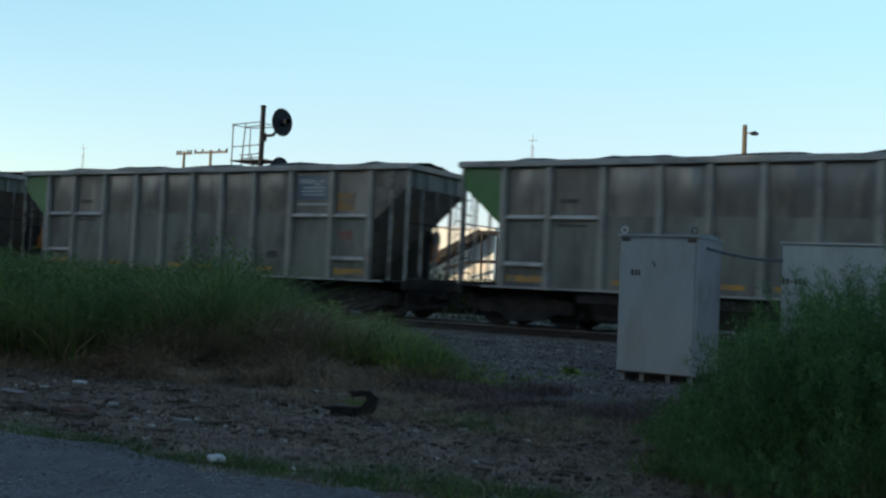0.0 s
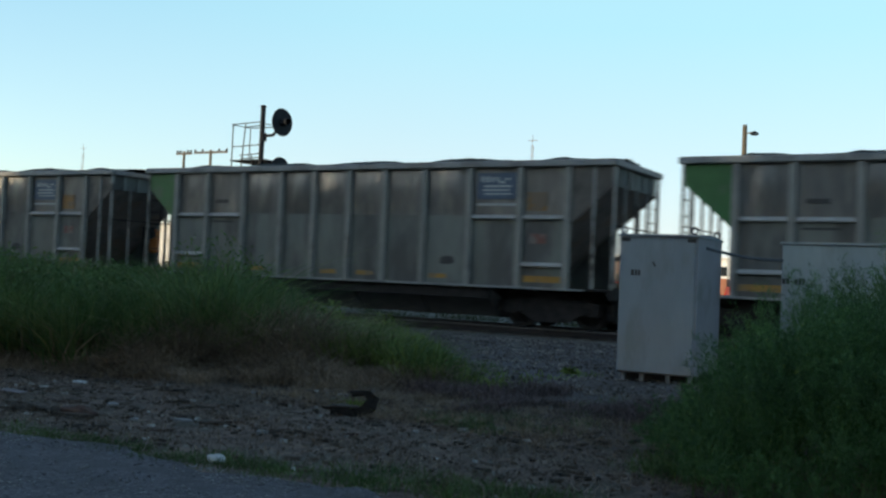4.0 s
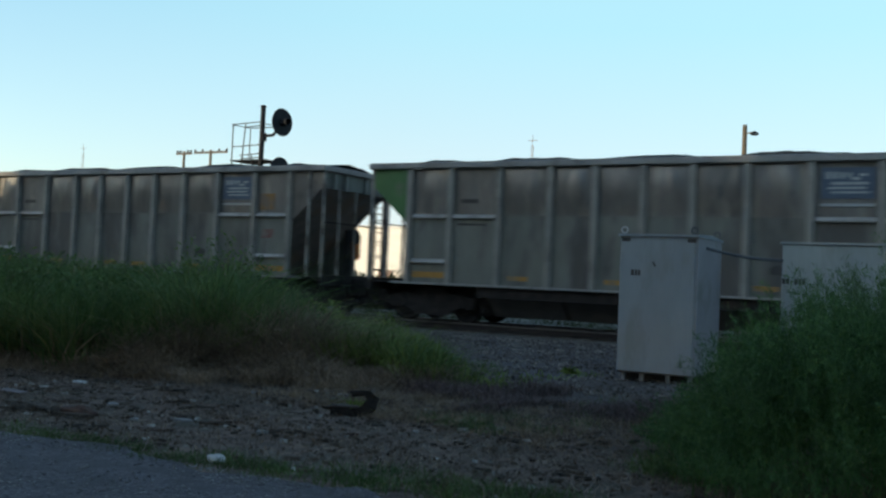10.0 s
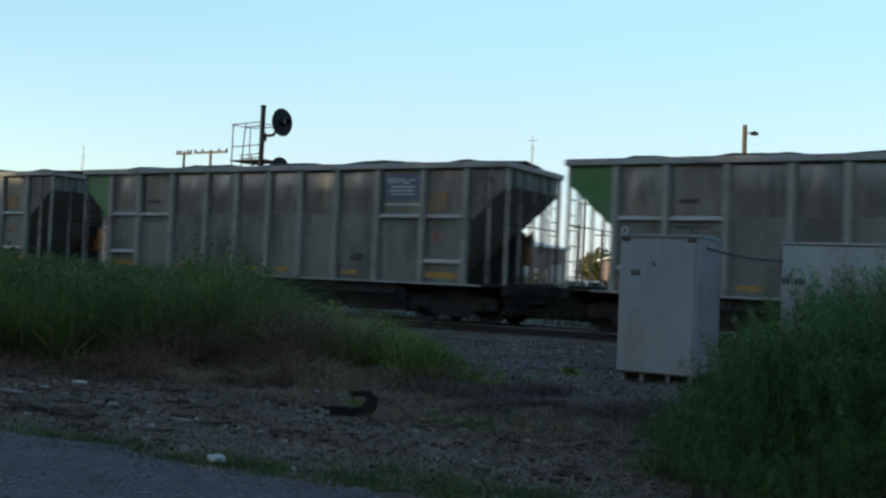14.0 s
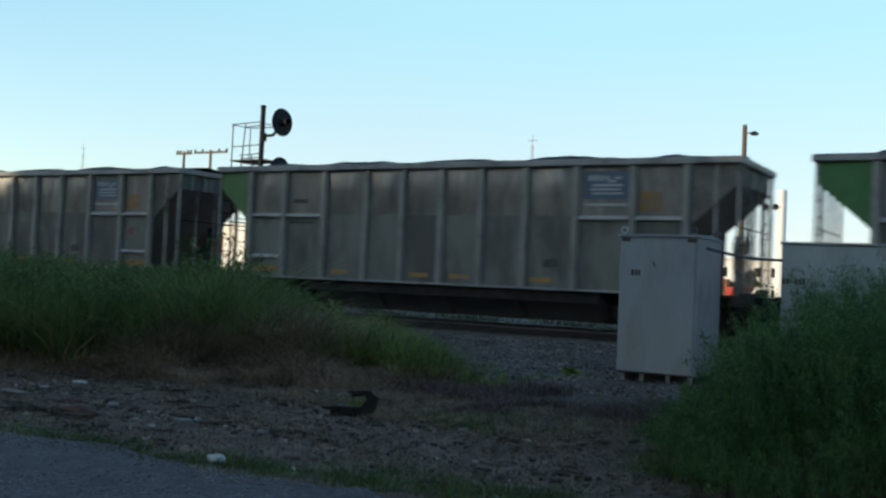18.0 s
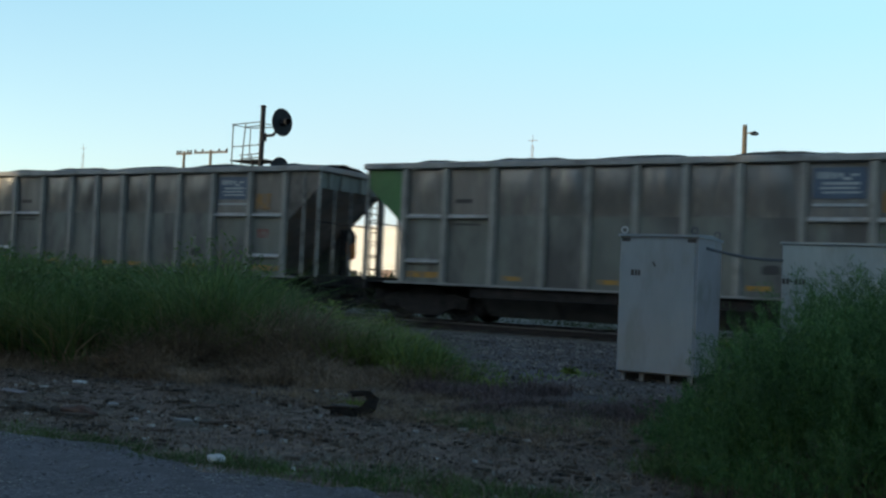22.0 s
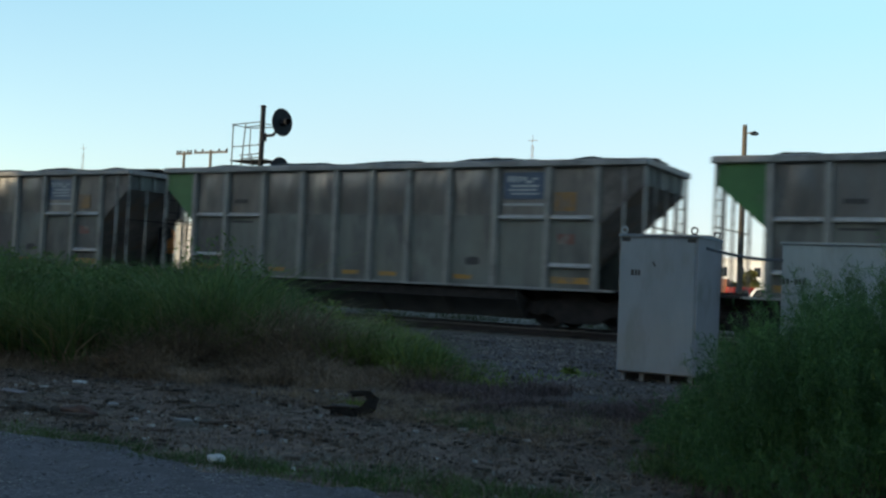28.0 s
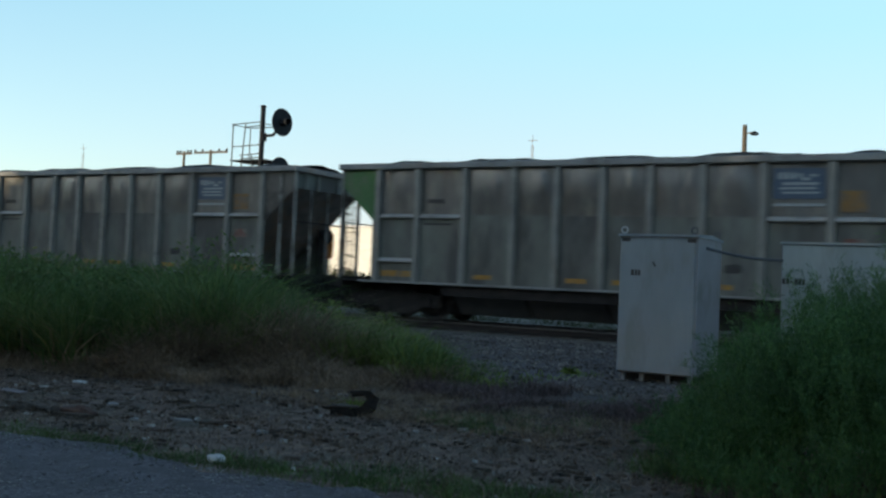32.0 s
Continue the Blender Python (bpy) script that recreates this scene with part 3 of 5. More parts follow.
    s = Solid().turned([(0.20, -0.012), (0.215, 0.0), (0.20, 0.012)], (u(LB - 0.30), 0.35, 2.15), (1, 0, 0), 16)
    s.tube((u(LB - 0.30), 0.35, 2.15), (u(LB - 0.55), 0.35, 2.15), 0.03, 6)
    part("brake_wheel", s, M_DARK, car)
    part("brake_stand", Solid().box(u(LB - 0.60), u(LB - 0.50), 0.25, 0.45, 0.98, 2.35, 0.01), M_DARK, car)

    # the underside: centre sill and hopper doors down to the rail
    part("centre_sill", Solid().box(u(0.2), u(LB - 0.2), -0.20, 0.20, 0.55, 0.98, 0.02), M_DARK, car)
    for k in range(4):
        a = u(3.35 + k * 2.05)
        s = Solid()
        for sd in (-1, 1):
            s.prism([(sd * 1.33, 0.97), (sd * 1.36, 0.94), (sd * 0.62, 0.20), (sd * 0.25, 0.20), (sd * 0.22, 0.6)], "x", a, a + 1.95)
        part("hopper_door", s, M_DOOR, car, "sooty hopper door")
    part("door_beam", Solid().box(u(3.2), u(LB - 3.2), -1.38, -1.33, 0.66, 0.93).box(u(3.2), u(LB - 3.2), 1.33, 1.38, 0.66, 0.93), M_DARK, car)

    # markings
    face = [(-1.405 - 0.006 * k, -1.388 - 0.016 * k) for k in range(3)]

    def mark(name, a, b, z0, z1, material, k=0, lab=""):
        s = Solid().box(u(a), u(b), *face[k], z0, z1)
        return part(name, s, material, car, lab)
    mark("blue_placard", 11.14, 12.20, 3.06, 3.70, M_BLUE, 0, "faded blue placard with pale rows of lettering")
    for z0, z1, a, b in ((3.47, 3.61, 11.24, 11.33), (3.47, 3.61, 11.37, 11.47), (3.47, 3.60, 11.52, 11.60), (3.50, 3.59, 11.65, 11.74), (3.44, 3.50, 11.72, 11.90), (3.52, 3.57, 11.88, 12.04), (3.345, 3.40, 11.34, 12.06), (3.255, 3.30, 11.28, 12.02), (3.165, 3.205, 11.34, 12.08)):
        mark("lettering", a, b, z0, z1, M_WHITE, 1)
    mark("lettering", 11.14, 12.20, 2.90, 2.96, M_WHITE, 0)
    mark("yellow_square", 12.50, 13.02, 2.78, 3.22, M_YELLOW, 0, "faded orange-yellow square")
    mark("red_mark", 12.60, 13.02, 2.00, 2.24, M_RED, 0, "faded red mark")
    mark("yellow_stripe", 12.46, 13.42, 1.09, 1.24, M_STRIPE, 0)
    mark("yellow_stripe", 1.36, 2.36, 1.09, 1.24, M_STRIPE, 0)
    for a in (4.05, 6.5, 7.65, 9.85):
        mark("yellow_stripe", a, a + 0.52, 1.10, 1.21, M_STRIPE, 0)
    s = Solid().prism([(u(10.17), 1.48), (u(10.22), 1.45), (u(10.50), 1.46), (u(10.56), 1.50), (u(10.55), 1.62), (u(10.44), 1.66), (u(10.24), 1.64), (u(10.18), 1.60)], "y", -1.408, -1.395)
    part("dark_stencil", s, M_BLACKMARK, car)
    mark("lettering", 2.70, 3.16, 2.96, 3.06, M_BLACKMARK, 0)
    mark("lettering", 2.62, 3.40, 2.41, 2.46, M_BLACKMARK, 0)

    # the coal load: a long heap with four crests
    nx, ny = 56, 9
    vs, fs = [], []
    for a in range(nx + 1):
        q = 0.25 + (LB - 0.5) * a / nx
        for b in range(ny + 1):
            y = -1.33 + 2.66 * b / ny
            rim = 1 - abs(y / 1.33) ** 2.2
            hump = 0.03 + 0.085 * (0.5 + 0.5 * math.cos((q - 4.2) * math.tau / 3.05)) * (1 if 1.2 < q < LB - 1.6 else 0.3)
            hump *= min(1, (q - 0.2) / 1.2, (LB - 0.2 - q) / 1.2)
            vs.append((u(q), y, TOP + 0.04 + rim * (hump + 0.25) + 0.05 * noise.noise((q * 3.1, y * 3.1, 0.3))))
    for a in range(nx):
        for b in range(ny):
            k = a * (ny + 1) + b
            fs.append((k, k + ny + 1, k + ny + 2, k + 1))
    s = Solid().add(vs, fs)
    part("coal_load", s, M_COAL, car, "heaped black coal")

    # trucks
    for q in (1.72, LB - 1.72):
        truck = part("truck", Solid().box(-0.22, 0.22, -1.05, 1.05, 0.40, 0.66, 0.03), M_DARK, car, "black cast steel four-wheel truck", pose(u(q), 0, 0))
        part("brake_rigging", Solid().box(-1.25, 1.25, -0.52, 0.52, 0.22, 0.40, 0.03).box(-0.42, 0.42, -0.60, 0.60, 0.40, 0.72, 0.03), M_DARK, truck)
        for sd in (-1, 1):
            y0, y1 = sorted((sd * 0.98, sd * 1.10))
            pts = [(-1.22, 0.34), (-1.24, 0.62), (-0.90, 0.70), (-0.55, 0.70), (-0.35, 0.84), (0.35, 0.84), (0.55, 0.70), (0.90, 0.70), (1.24, 0.62), (1.22, 0.34), (0.74, 0.34), (0.44, 0.16), (-0.44, 0.16), (-0.74, 0.34)]
            part("side_frame", Solid().prism(pts, "y", y0, y1), M_DARK, truck)
            if sd > 0:
                continue
            for dx in (-0.13, 0.0, 0.13):
                part("spring", Solid().tube((dx, sd * 1.06, 0.26), (dx, sd * 1.06, 0.55), 0.055, 8), M_DARK, truck)
            for dx in (-0.89, 0.89):
                part("bearing_cap", Solid().turned([(0.03, 0.05), (0.10, 0.045), (0.115, 0.0), (0.115, -0.03)], (dx, sd * 1.10, 0.457), (0, sd, 0), 12), M_DARK, truck)
        for dx in (-1.42, 1.42):
            part("brake_beam", Solid().box(dx - 0.05, dx + 0.05, -1.02, 1.02, 0.26, 0.40, 0.012).box(dx - 0.09, dx + 0.09, -0.88, -0.66, 0.20, 0.62, 0.02).box(dx - 0.09, dx + 0.09, 0.66, 0.88, 0.20, 0.62, 0.02), M_DARK, truck)
        for dx in (-0.89, 0.89):
            s = Solid().tube((0, -1.0, 0), (0, 1.0, 0), 0.075, 8)
            for sd in (-1, 1):
                s.turned([(0.20, sd * -0.075), (0.40, sd * -0.065), (0.475, sd * -0.07), (0.470, sd * -0.04), (0.455, sd * 0.06), (0.40, sd * 0.05), (0.36, sd * 0.0), (0.20, sd * 0.01), (0.16, sd * 0.06), (0.10, sd * 0.06)], (0, sd * 0.75, 0), (0, 1, 0), 20)
                s.tube((0.2, sd * 0.765, 0.2), (0.26, sd * 0.765, 0.26), 0.03, 5)
            part("wheelset", s, M_DARK, truck, "", pose(dx, 0, 0.457))
    return car


# metres that the train has gone since the start
GONE = ((0.0, 0.01), (1.0, 17.57), (2.0, 35.13), (3.0, 52.69), (6.0, 105.36), (7.0, 122.87), (8.0, 140.42), (9.0, 157.86), (10.0, 175.35), (11.0, 192.91), (12.0, 210.45), (13.0, 228.0), (14.0, 245.54), (17.0, 298.19), (18.0, 315.76), (19.0, 333.39), (20.0, 350.94), (21.0, 368.49), (22.0, 385.53), (23.0, 403.2), (24.0, 420.83), (25.0, 438.5), (28.0, 491.66), (29.0, 509.39), (30.0, 527.2), (31.0, 544.93), (32.0, 562.71))
START = -28.68


def gone(t):
    for (a, p), (b, q) in zip(GONE, GONE[1:]):
        if t <= b:
            return p + (q - p) * (t - a) / (b - a)
    return GONE[-1][1]


CARS = []


def make_train():
    first = build_car("dusty grey aluminium coal hopper car with one green end")
    # the body is 3.2 m wide over its ribs
    for piece in first.children:
        if not piece.name.startswith("truck"):
            piece.data.transform(Matrix.Diagonal((1, 3.2 / 3.0, 1, 1)))
    for n in range(-36, 3):
        x = START + PITCH * n + LB / 2
        if n == -36:
            first.matrix_basis = pose(x, MID, 0)
            CARS.append((first, x))
        else:
            CARS.append((copy_thing(first, pose(x, MID, 0)), x))


def motions():
    for car, x in CARS:
        walk(car, [(t, pose(x + d, MID, 0)) for t, d in GONE])
        for truck in car.children:
            if not truck.name.startswith("truck"):
                continue
            # wheels turn while the car is near the viewer
            seen = [k for k in range(0, 32 * FPS + 1) if -40 < x + gone(k / FPS) < 8]
            if not seen:
                continue
            for wheelset in truck.children:
                if not wheelset.name.startswith("wheelset"):
                    continue
                px = wheelset.matrix_basis.translation.x
                rows = []
                base = gone(seen[0] / FPS)
                if seen[0] > 0:
                    rows.append((0.0, pose(px, 0, 0.457)))
                for k in seen:
                    a = math.degrees((gone(k / FPS) - base) / 0.457)
                    rows.append((k / FPS, pose(px, 0, 0.457) @ Matrix.Rotation(radians(a), 4, "Y")))
                if seen[-1] < 32 * FPS:
                    rows.append((32.0, rows[-1][1]))
                walk(wheelset, rows)
    for k, (branch, at) in enumerate(SWAY):
        rows = []
        for s in range(0, 65):
            t = s * 0.5
            a = 1.6 * math.sin(t * 1.35 + k * 1.7) + 1.1 * math.sin(t * 2.9 + k * 2.3)
            b = 1.3 * math.sin(t * 1.1 + k * 0.9 + 1)
            rows.append((t, at @ pose(0, 0, 0, b, a, 0)))
        walk(branch, rows)


SWAY = []


# ---- beside the track ----
def build_cabinets():
    cab = thing("relay_cabinet", pose(-5.79, -6.6, 0), "tall grey painted steel relay cabinet standing on short legs", "cabinet", "trackside cabinets")
    w, d, lo, hi = 1.25, 1.35, -0.27, 1.90
    part("body", Solid().box(0.0, w, 0.03, d, lo, hi - 0.03, 0.012), M_CABSIDE, cab)
    part("door", Solid().box(0.015, w - 0.035, 0.0, 0.028, lo + 0.02, hi - 0.06, 0.008), M_CAB, cab, "flat grey door")
    part("roof", Solid().prism([(-0.03, hi - 0.035), (-0.03, hi), (d * 0.5, hi + 0.03), (d + 0.03, hi - 0.02), (d + 0.03, hi - 0.05)], "x", -0.02, w + 0.02), M_CAB, cab)
    for x, y in ((0.05, 0.06), (w - 0.08, 0.06), (w - 0.06, d - 0.08)):
        s = Solid()
        ring = [(0.05 * math.cos(a * math.tau / 12), 0.05 * math.sin(a * math.tau / 12)) for a in range(12)]
        for a in range(12):
            p, q = ring[a], ring[(a + 1) % 12]
            s.tube((x + p[0], y, hi + 0.065 + p[1]), (x + q[0], y, hi + 0.065 + q[1]), 0.014, 5)
        s.box(x - 0.03, x + 0.03, y - 0.02, y + 0.02, hi - 0.01, hi + 0.02)
        part("lifting_eye", s, M_GALV if x < 0.5 else M_MASTPAINT, cab, "galvanised lifting eye" if x < 0.5 else "painted lifting eye")
    for x in (0.04, w - 0.16):
        part("hinge_plate", Solid().box(x, x + 0.13, -0.012, 0.004, hi - 0.12, hi - 0.065), M_BLACKMARK, cab)
    part("door_handle", Solid().tube((0.56, -0.03, 1.46), (0.60, -0.03, 1.40), 0.014, 6).tube((0.56, -0.03, 1.46), (0.56, 0.01, 1.46), 0.012, 6), M_BLACKMARK, cab)
    for a, b in ((0.20, 0.25), (0.265, 0.30), (0.315, 0.35)):
        part("stencil_bar", Solid().box(a, b, -0.006, 0.002, 1.25, 1.34), M_BLACKMARK, cab)
    for x in (0.06, 0.36, 0.78, w - 0.12):
        for y in (0.1, d - 0.15):
            part("leg", Solid().box(x, x + 0.06, y, y + 0.06, lo - 0.13, lo + 0.01), M_CABSIDE, cab)
    part("skid", Solid().box(0.03, w - 0.03, 0.16, d - 0.16, lo - 0.10, lo), M_DARK, cab, "dark base frame")

    two = thing("relay_cabinet", pose(-3.64, -5.0, 0), "wide grey painted steel cabinet, lightened as if lit, half hidden behind weeds", "cabinet", "trackside cabinets")
    w, d, lo, hi = 1.62, 1.1, -0.25, 1.90
    part("body", Solid().box(0, w, 0.03, d, lo, hi - 0.03, 0.012), M_CABSIDE, two)
    part("door", Solid().box(0.015, w - 0.015, 0.0, 0.028, lo + 0.02, hi - 0.05, 0.008), M_CAB_LIT, two, "flat grey door")
    part("roof", Solid().prism([(-0.03, hi - 0.035), (-0.03, hi), (d * 0.5, hi + 0.02), (d + 0.03, hi - 0.02), (d + 0.03, hi - 0.05)], "x", -0.02, w + 0.02), M_CAB_LIT, two)
    part("lock_hasp", Solid().box(w - 0.10, w - 0.03, -0.02, 0.01, 1.62, 1.78, 0.006), M_GALV, two)
    for a, b, z in ((0.02, 0.07, 1.22), (0.085, 0.13, 1.22), (0.15, 0.185, 1.25), (0.21, 0.26, 1.22), (0.275, 0.32, 1.22), (0.335, 0.375, 1.22)):
        part("stencil_bar", Solid().box(a, b, -0.006, 0.002, z, 1.31 if z < 1.24 else 1.28), M_BLACKMARK, two)
    for x in (0.06, w - 0.12):
        for y in (0.1, d - 0.15):
            part("leg", Solid().box(x, x + 0.06, y, y + 0.06, lo - 0.10, lo + 0.01), M_GALV, two)
    # cable between the two
    s = Solid()
    a, b = Vector((-4.54, -6.15, 1.72)), Vector((-3.60, -4.95, 1.60))
    pts = [a + (b - a) * (k / 10) + Vector((0, 0, -0.045 * math.sin(math.pi * k / 10))) for k in range(11)]
    s.sweep(pts, 0.024)
    whole("conduit", s, M_MASTPAINT, "dark sagging cable conduit between two grey cabinets", "cable")


def build_signal():
    x, y = -23.0, 5.0
    sig = thing("railway_signal", pose(x, y, -0.4), "black railway signal mast with round target discs", "signal")
    part("mast", Solid().tube((0, 0, 0), (0, 0, 7.05), 0.085, 12).turned([(0.10, 0), (0.10, 0.05), (0.03, 0.09)], (0, 0, 7.03), (0, 0, 1), 10), M_SIGNAL, sig)
    part("base", Solid().box(-0.3, 0.3, -0.3, 0.3, -0.15, 0.15, 0.03), M_STONE, sig, "concrete footing")
    for z in (6.50, 4.86):
        c = Vector((0.80, 0.05, z))
        n = Vector((0.99, -0.13, 0.0)).normalized()
        disc = part("target_disc", Solid().turned([(0.46, -0.012), (0.47, 0.0), (0.46, 0.012)], c, n, 32), M_SIGNAL, sig, "large round black target disc")
        part("lamp_case", Solid().turned([(0.12, -0.32), (0.17, -0.28), (0.17, -0.02), (0.12, 0.0)], c, n, 14), M_SIGNAL, disc)
        part("visor", Solid().turned([(0.13, 0.0), (0.13, 0.28), (0.115, 0.28), (0.115, 0.0)], c + n * 0.01, n, 14), M_SIGNAL, disc)
        part("bracket", Solid().tube((0.0, 0, z - 0.45), (0.45, 0.03, z - 0.42), 0.05, 8).tube((0.45, 0.03, z - 0.42), (0.74, 0.03, z - 0.12), 0.05, 8).tube((0.05, 0, z - 0.62), (0.05, 0, z - 0.35), 0.12, 10), M_SIGNAL, sig)
    # ladder and cage platform on the far side of the mast
    for dx in (-1.30, -1.02):
        part("cage_upright", Solid().tube((dx, 0.0, 3.2), (dx + 0.0 if dx < -1.2 else dx + 0.28, 0.0, 6.5), 0.021, 6), M_MASTPAINT, sig)
    for z, x2 in ((6.50, -1.36), (6.38, -0.75), (5.72, -1.30), (5.42, -0.95), (5.30, -0.9)):
        part("cage_rail", Solid().tube((x2, 0.0, z), (0.0, 0.0, z + 0.05), 0.018, 6), M_MASTPAINT, sig)
    part("cage_hoop", Solid().sweep([(-1.36, 0.0, 6.50), (-1.30, 0.9, 6.50), (0, 0.9, 6.50), (0, 0.1, 6.5)], 0.018, 6), M_MASTPAINT, sig)
    part("cage_upright", Solid().tube((-1.30, 0.9, 6.50), (-1.30, 0.9, 5.3), 0.018, 6), M_MASTPAINT, sig)
    part("cage_upright", Solid().tube((-0.42, 0.0, 4.6), (-0.42, 0.0, 5.45), 0.019, 6), M_MASTPAINT, sig)
    part("work_platform", Solid().box(-1.30, 0.25, -0.1, 0.9, 5.22, 5.26), M_SIGNAL, sig)
    s = Solid()
    for dx in (-0.30, 0.06):
        s.tube((dx - 0.15, 0.12, 0.0), (dx - 0.15, 0.12, 5.3), 0.022, 6)
    for k in range(17):
        s.tube((-0.45, 0.12, 0.3 + 0.3 * k), (-0.09, 0.12, 0.3 + 0.3 * k), 0.014, 5)
    part("ladder", s, M_SIGNAL, sig)


def build_poles():
    p = thing("street_lamp_pole", pose(-7.55, 8, -0.5), "brown wooden pole with a small lamp near its top", "utility pole")
    part("pole", Solid().tube((0, 0, 0), (0.0, 0, 6.42), 0.088, 12, 0.066), M_POLE, p)
    part("lamp_arm", Solid().tube((0, 0, 6.15), (0.23, -0.08, 6.19), 0.022, 6), M_GALV, p)
    part("lamp_head", Solid().turned([(0.04, 0.08), (0.09, 0.045), (0.13, 0.0), (0.115, -0.025)], (0.30, -0.09, 6.13), (0, 0, 1), 12), M_SIGNAL, p, "dark hooded lamp head")
    for x, y, top in ((-80.2, 60, 13.7), (-76.4, 60, 13.75)):
        q = thing("utility_pole", pose(x, y, -0.5), "tall brown wooden utility pole with a crossarm", "utility pole", "utility poles")
        h = top + 0.5
        part("pole", Solid().tube((0, 0, 0), (0, 0, h), 0.20, 8, 0.14), M_POLE, q)
        half = 1.08 if x < -78 else 2.3
        part("crossarm", Solid().box(-half, half, -0.08, 0.08, h - 0.36, h - 0.14), M_TRIM, q)
        for dx in (-half + 0.1, -half * 0.5, half * 0.5, half - 0.1):
            s = Solid().turned([(0.06, 0), (0.09, 0.08), (0.05, 0.13), (0.08, 0.2), (0.03, 0.26)], (dx, 0, h - 0.15), (0, 0, 1), 8)
            s.v = [(dx + (p - dx) * 1.5, r * 1.5, w) for p, r, w in s.v]
            part("insulator", s, M_SIGNAL, q)
    for x, y, top in ((-201, 150, 30.6), (-81.6, 150, 29.0)):
        q = thing("radio_mast", pose(x, y, -0.5), "thin pale lattice radio mast far off", "mast", "far masts")
        s = Solid()
        for a in range(3):
            dx, dy = 0.22 * math.cos(a * 2.094), 0.22 * math.sin(a * 2.094)
            s.tube((dx, dy, 0), (dx, dy, top - 2), 0.04, 4)
        for k in range(24):
            z = k * (top - 2) / 24
            s.tube((0.22, 0, z), (-0.11, 0.19, z + (top - 2) / 24), 0.025, 4)
        part("lattice", s, M_FARMAST, q)
        part("aerial", Solid().tube((0, 0, top - 2), (0, 0, top), 0.05, 5).box(-0.9, 0.9, -0.04, 0.04, top - 1.1, top - 1.0), M_FARMAST, q)
    # white post with two round lamps, by the far side of the track
    c = thing("crossing_signal", pose(-9.84, 24, -0.5), "thick white post with an orange foot and two small lamps", "signal")
    part("post", Solid().tube((0, 0, 1.15), (0, 0, 6.1), 0.20, 14), M_WHITEPAINT, c)
    # orange on the foot mostly imitates the reddish halo beside the bright post
    part("foot", Solid().tube((0, 0, 0.0), (0, 0, 1.15), 0.205, 14), M_ORANGE, c, "orange foot, mostly a reddish halo put into colour")
    part("lamp_bar", Solid().box(-0.75, 0.0, -0.2, -0.14, 5.32, 5.38), M_GALV, c)
    for dx in (-0.66, -0.24):
        part("round_lamp", Solid().turned([(0.12, -0.05), (0.14, 0.0), (0.12, 0.02), (0.05, 0.03)], (dx, -0.22, 5.36), (0, -1, 0), 12), M_SIGNAL, c)


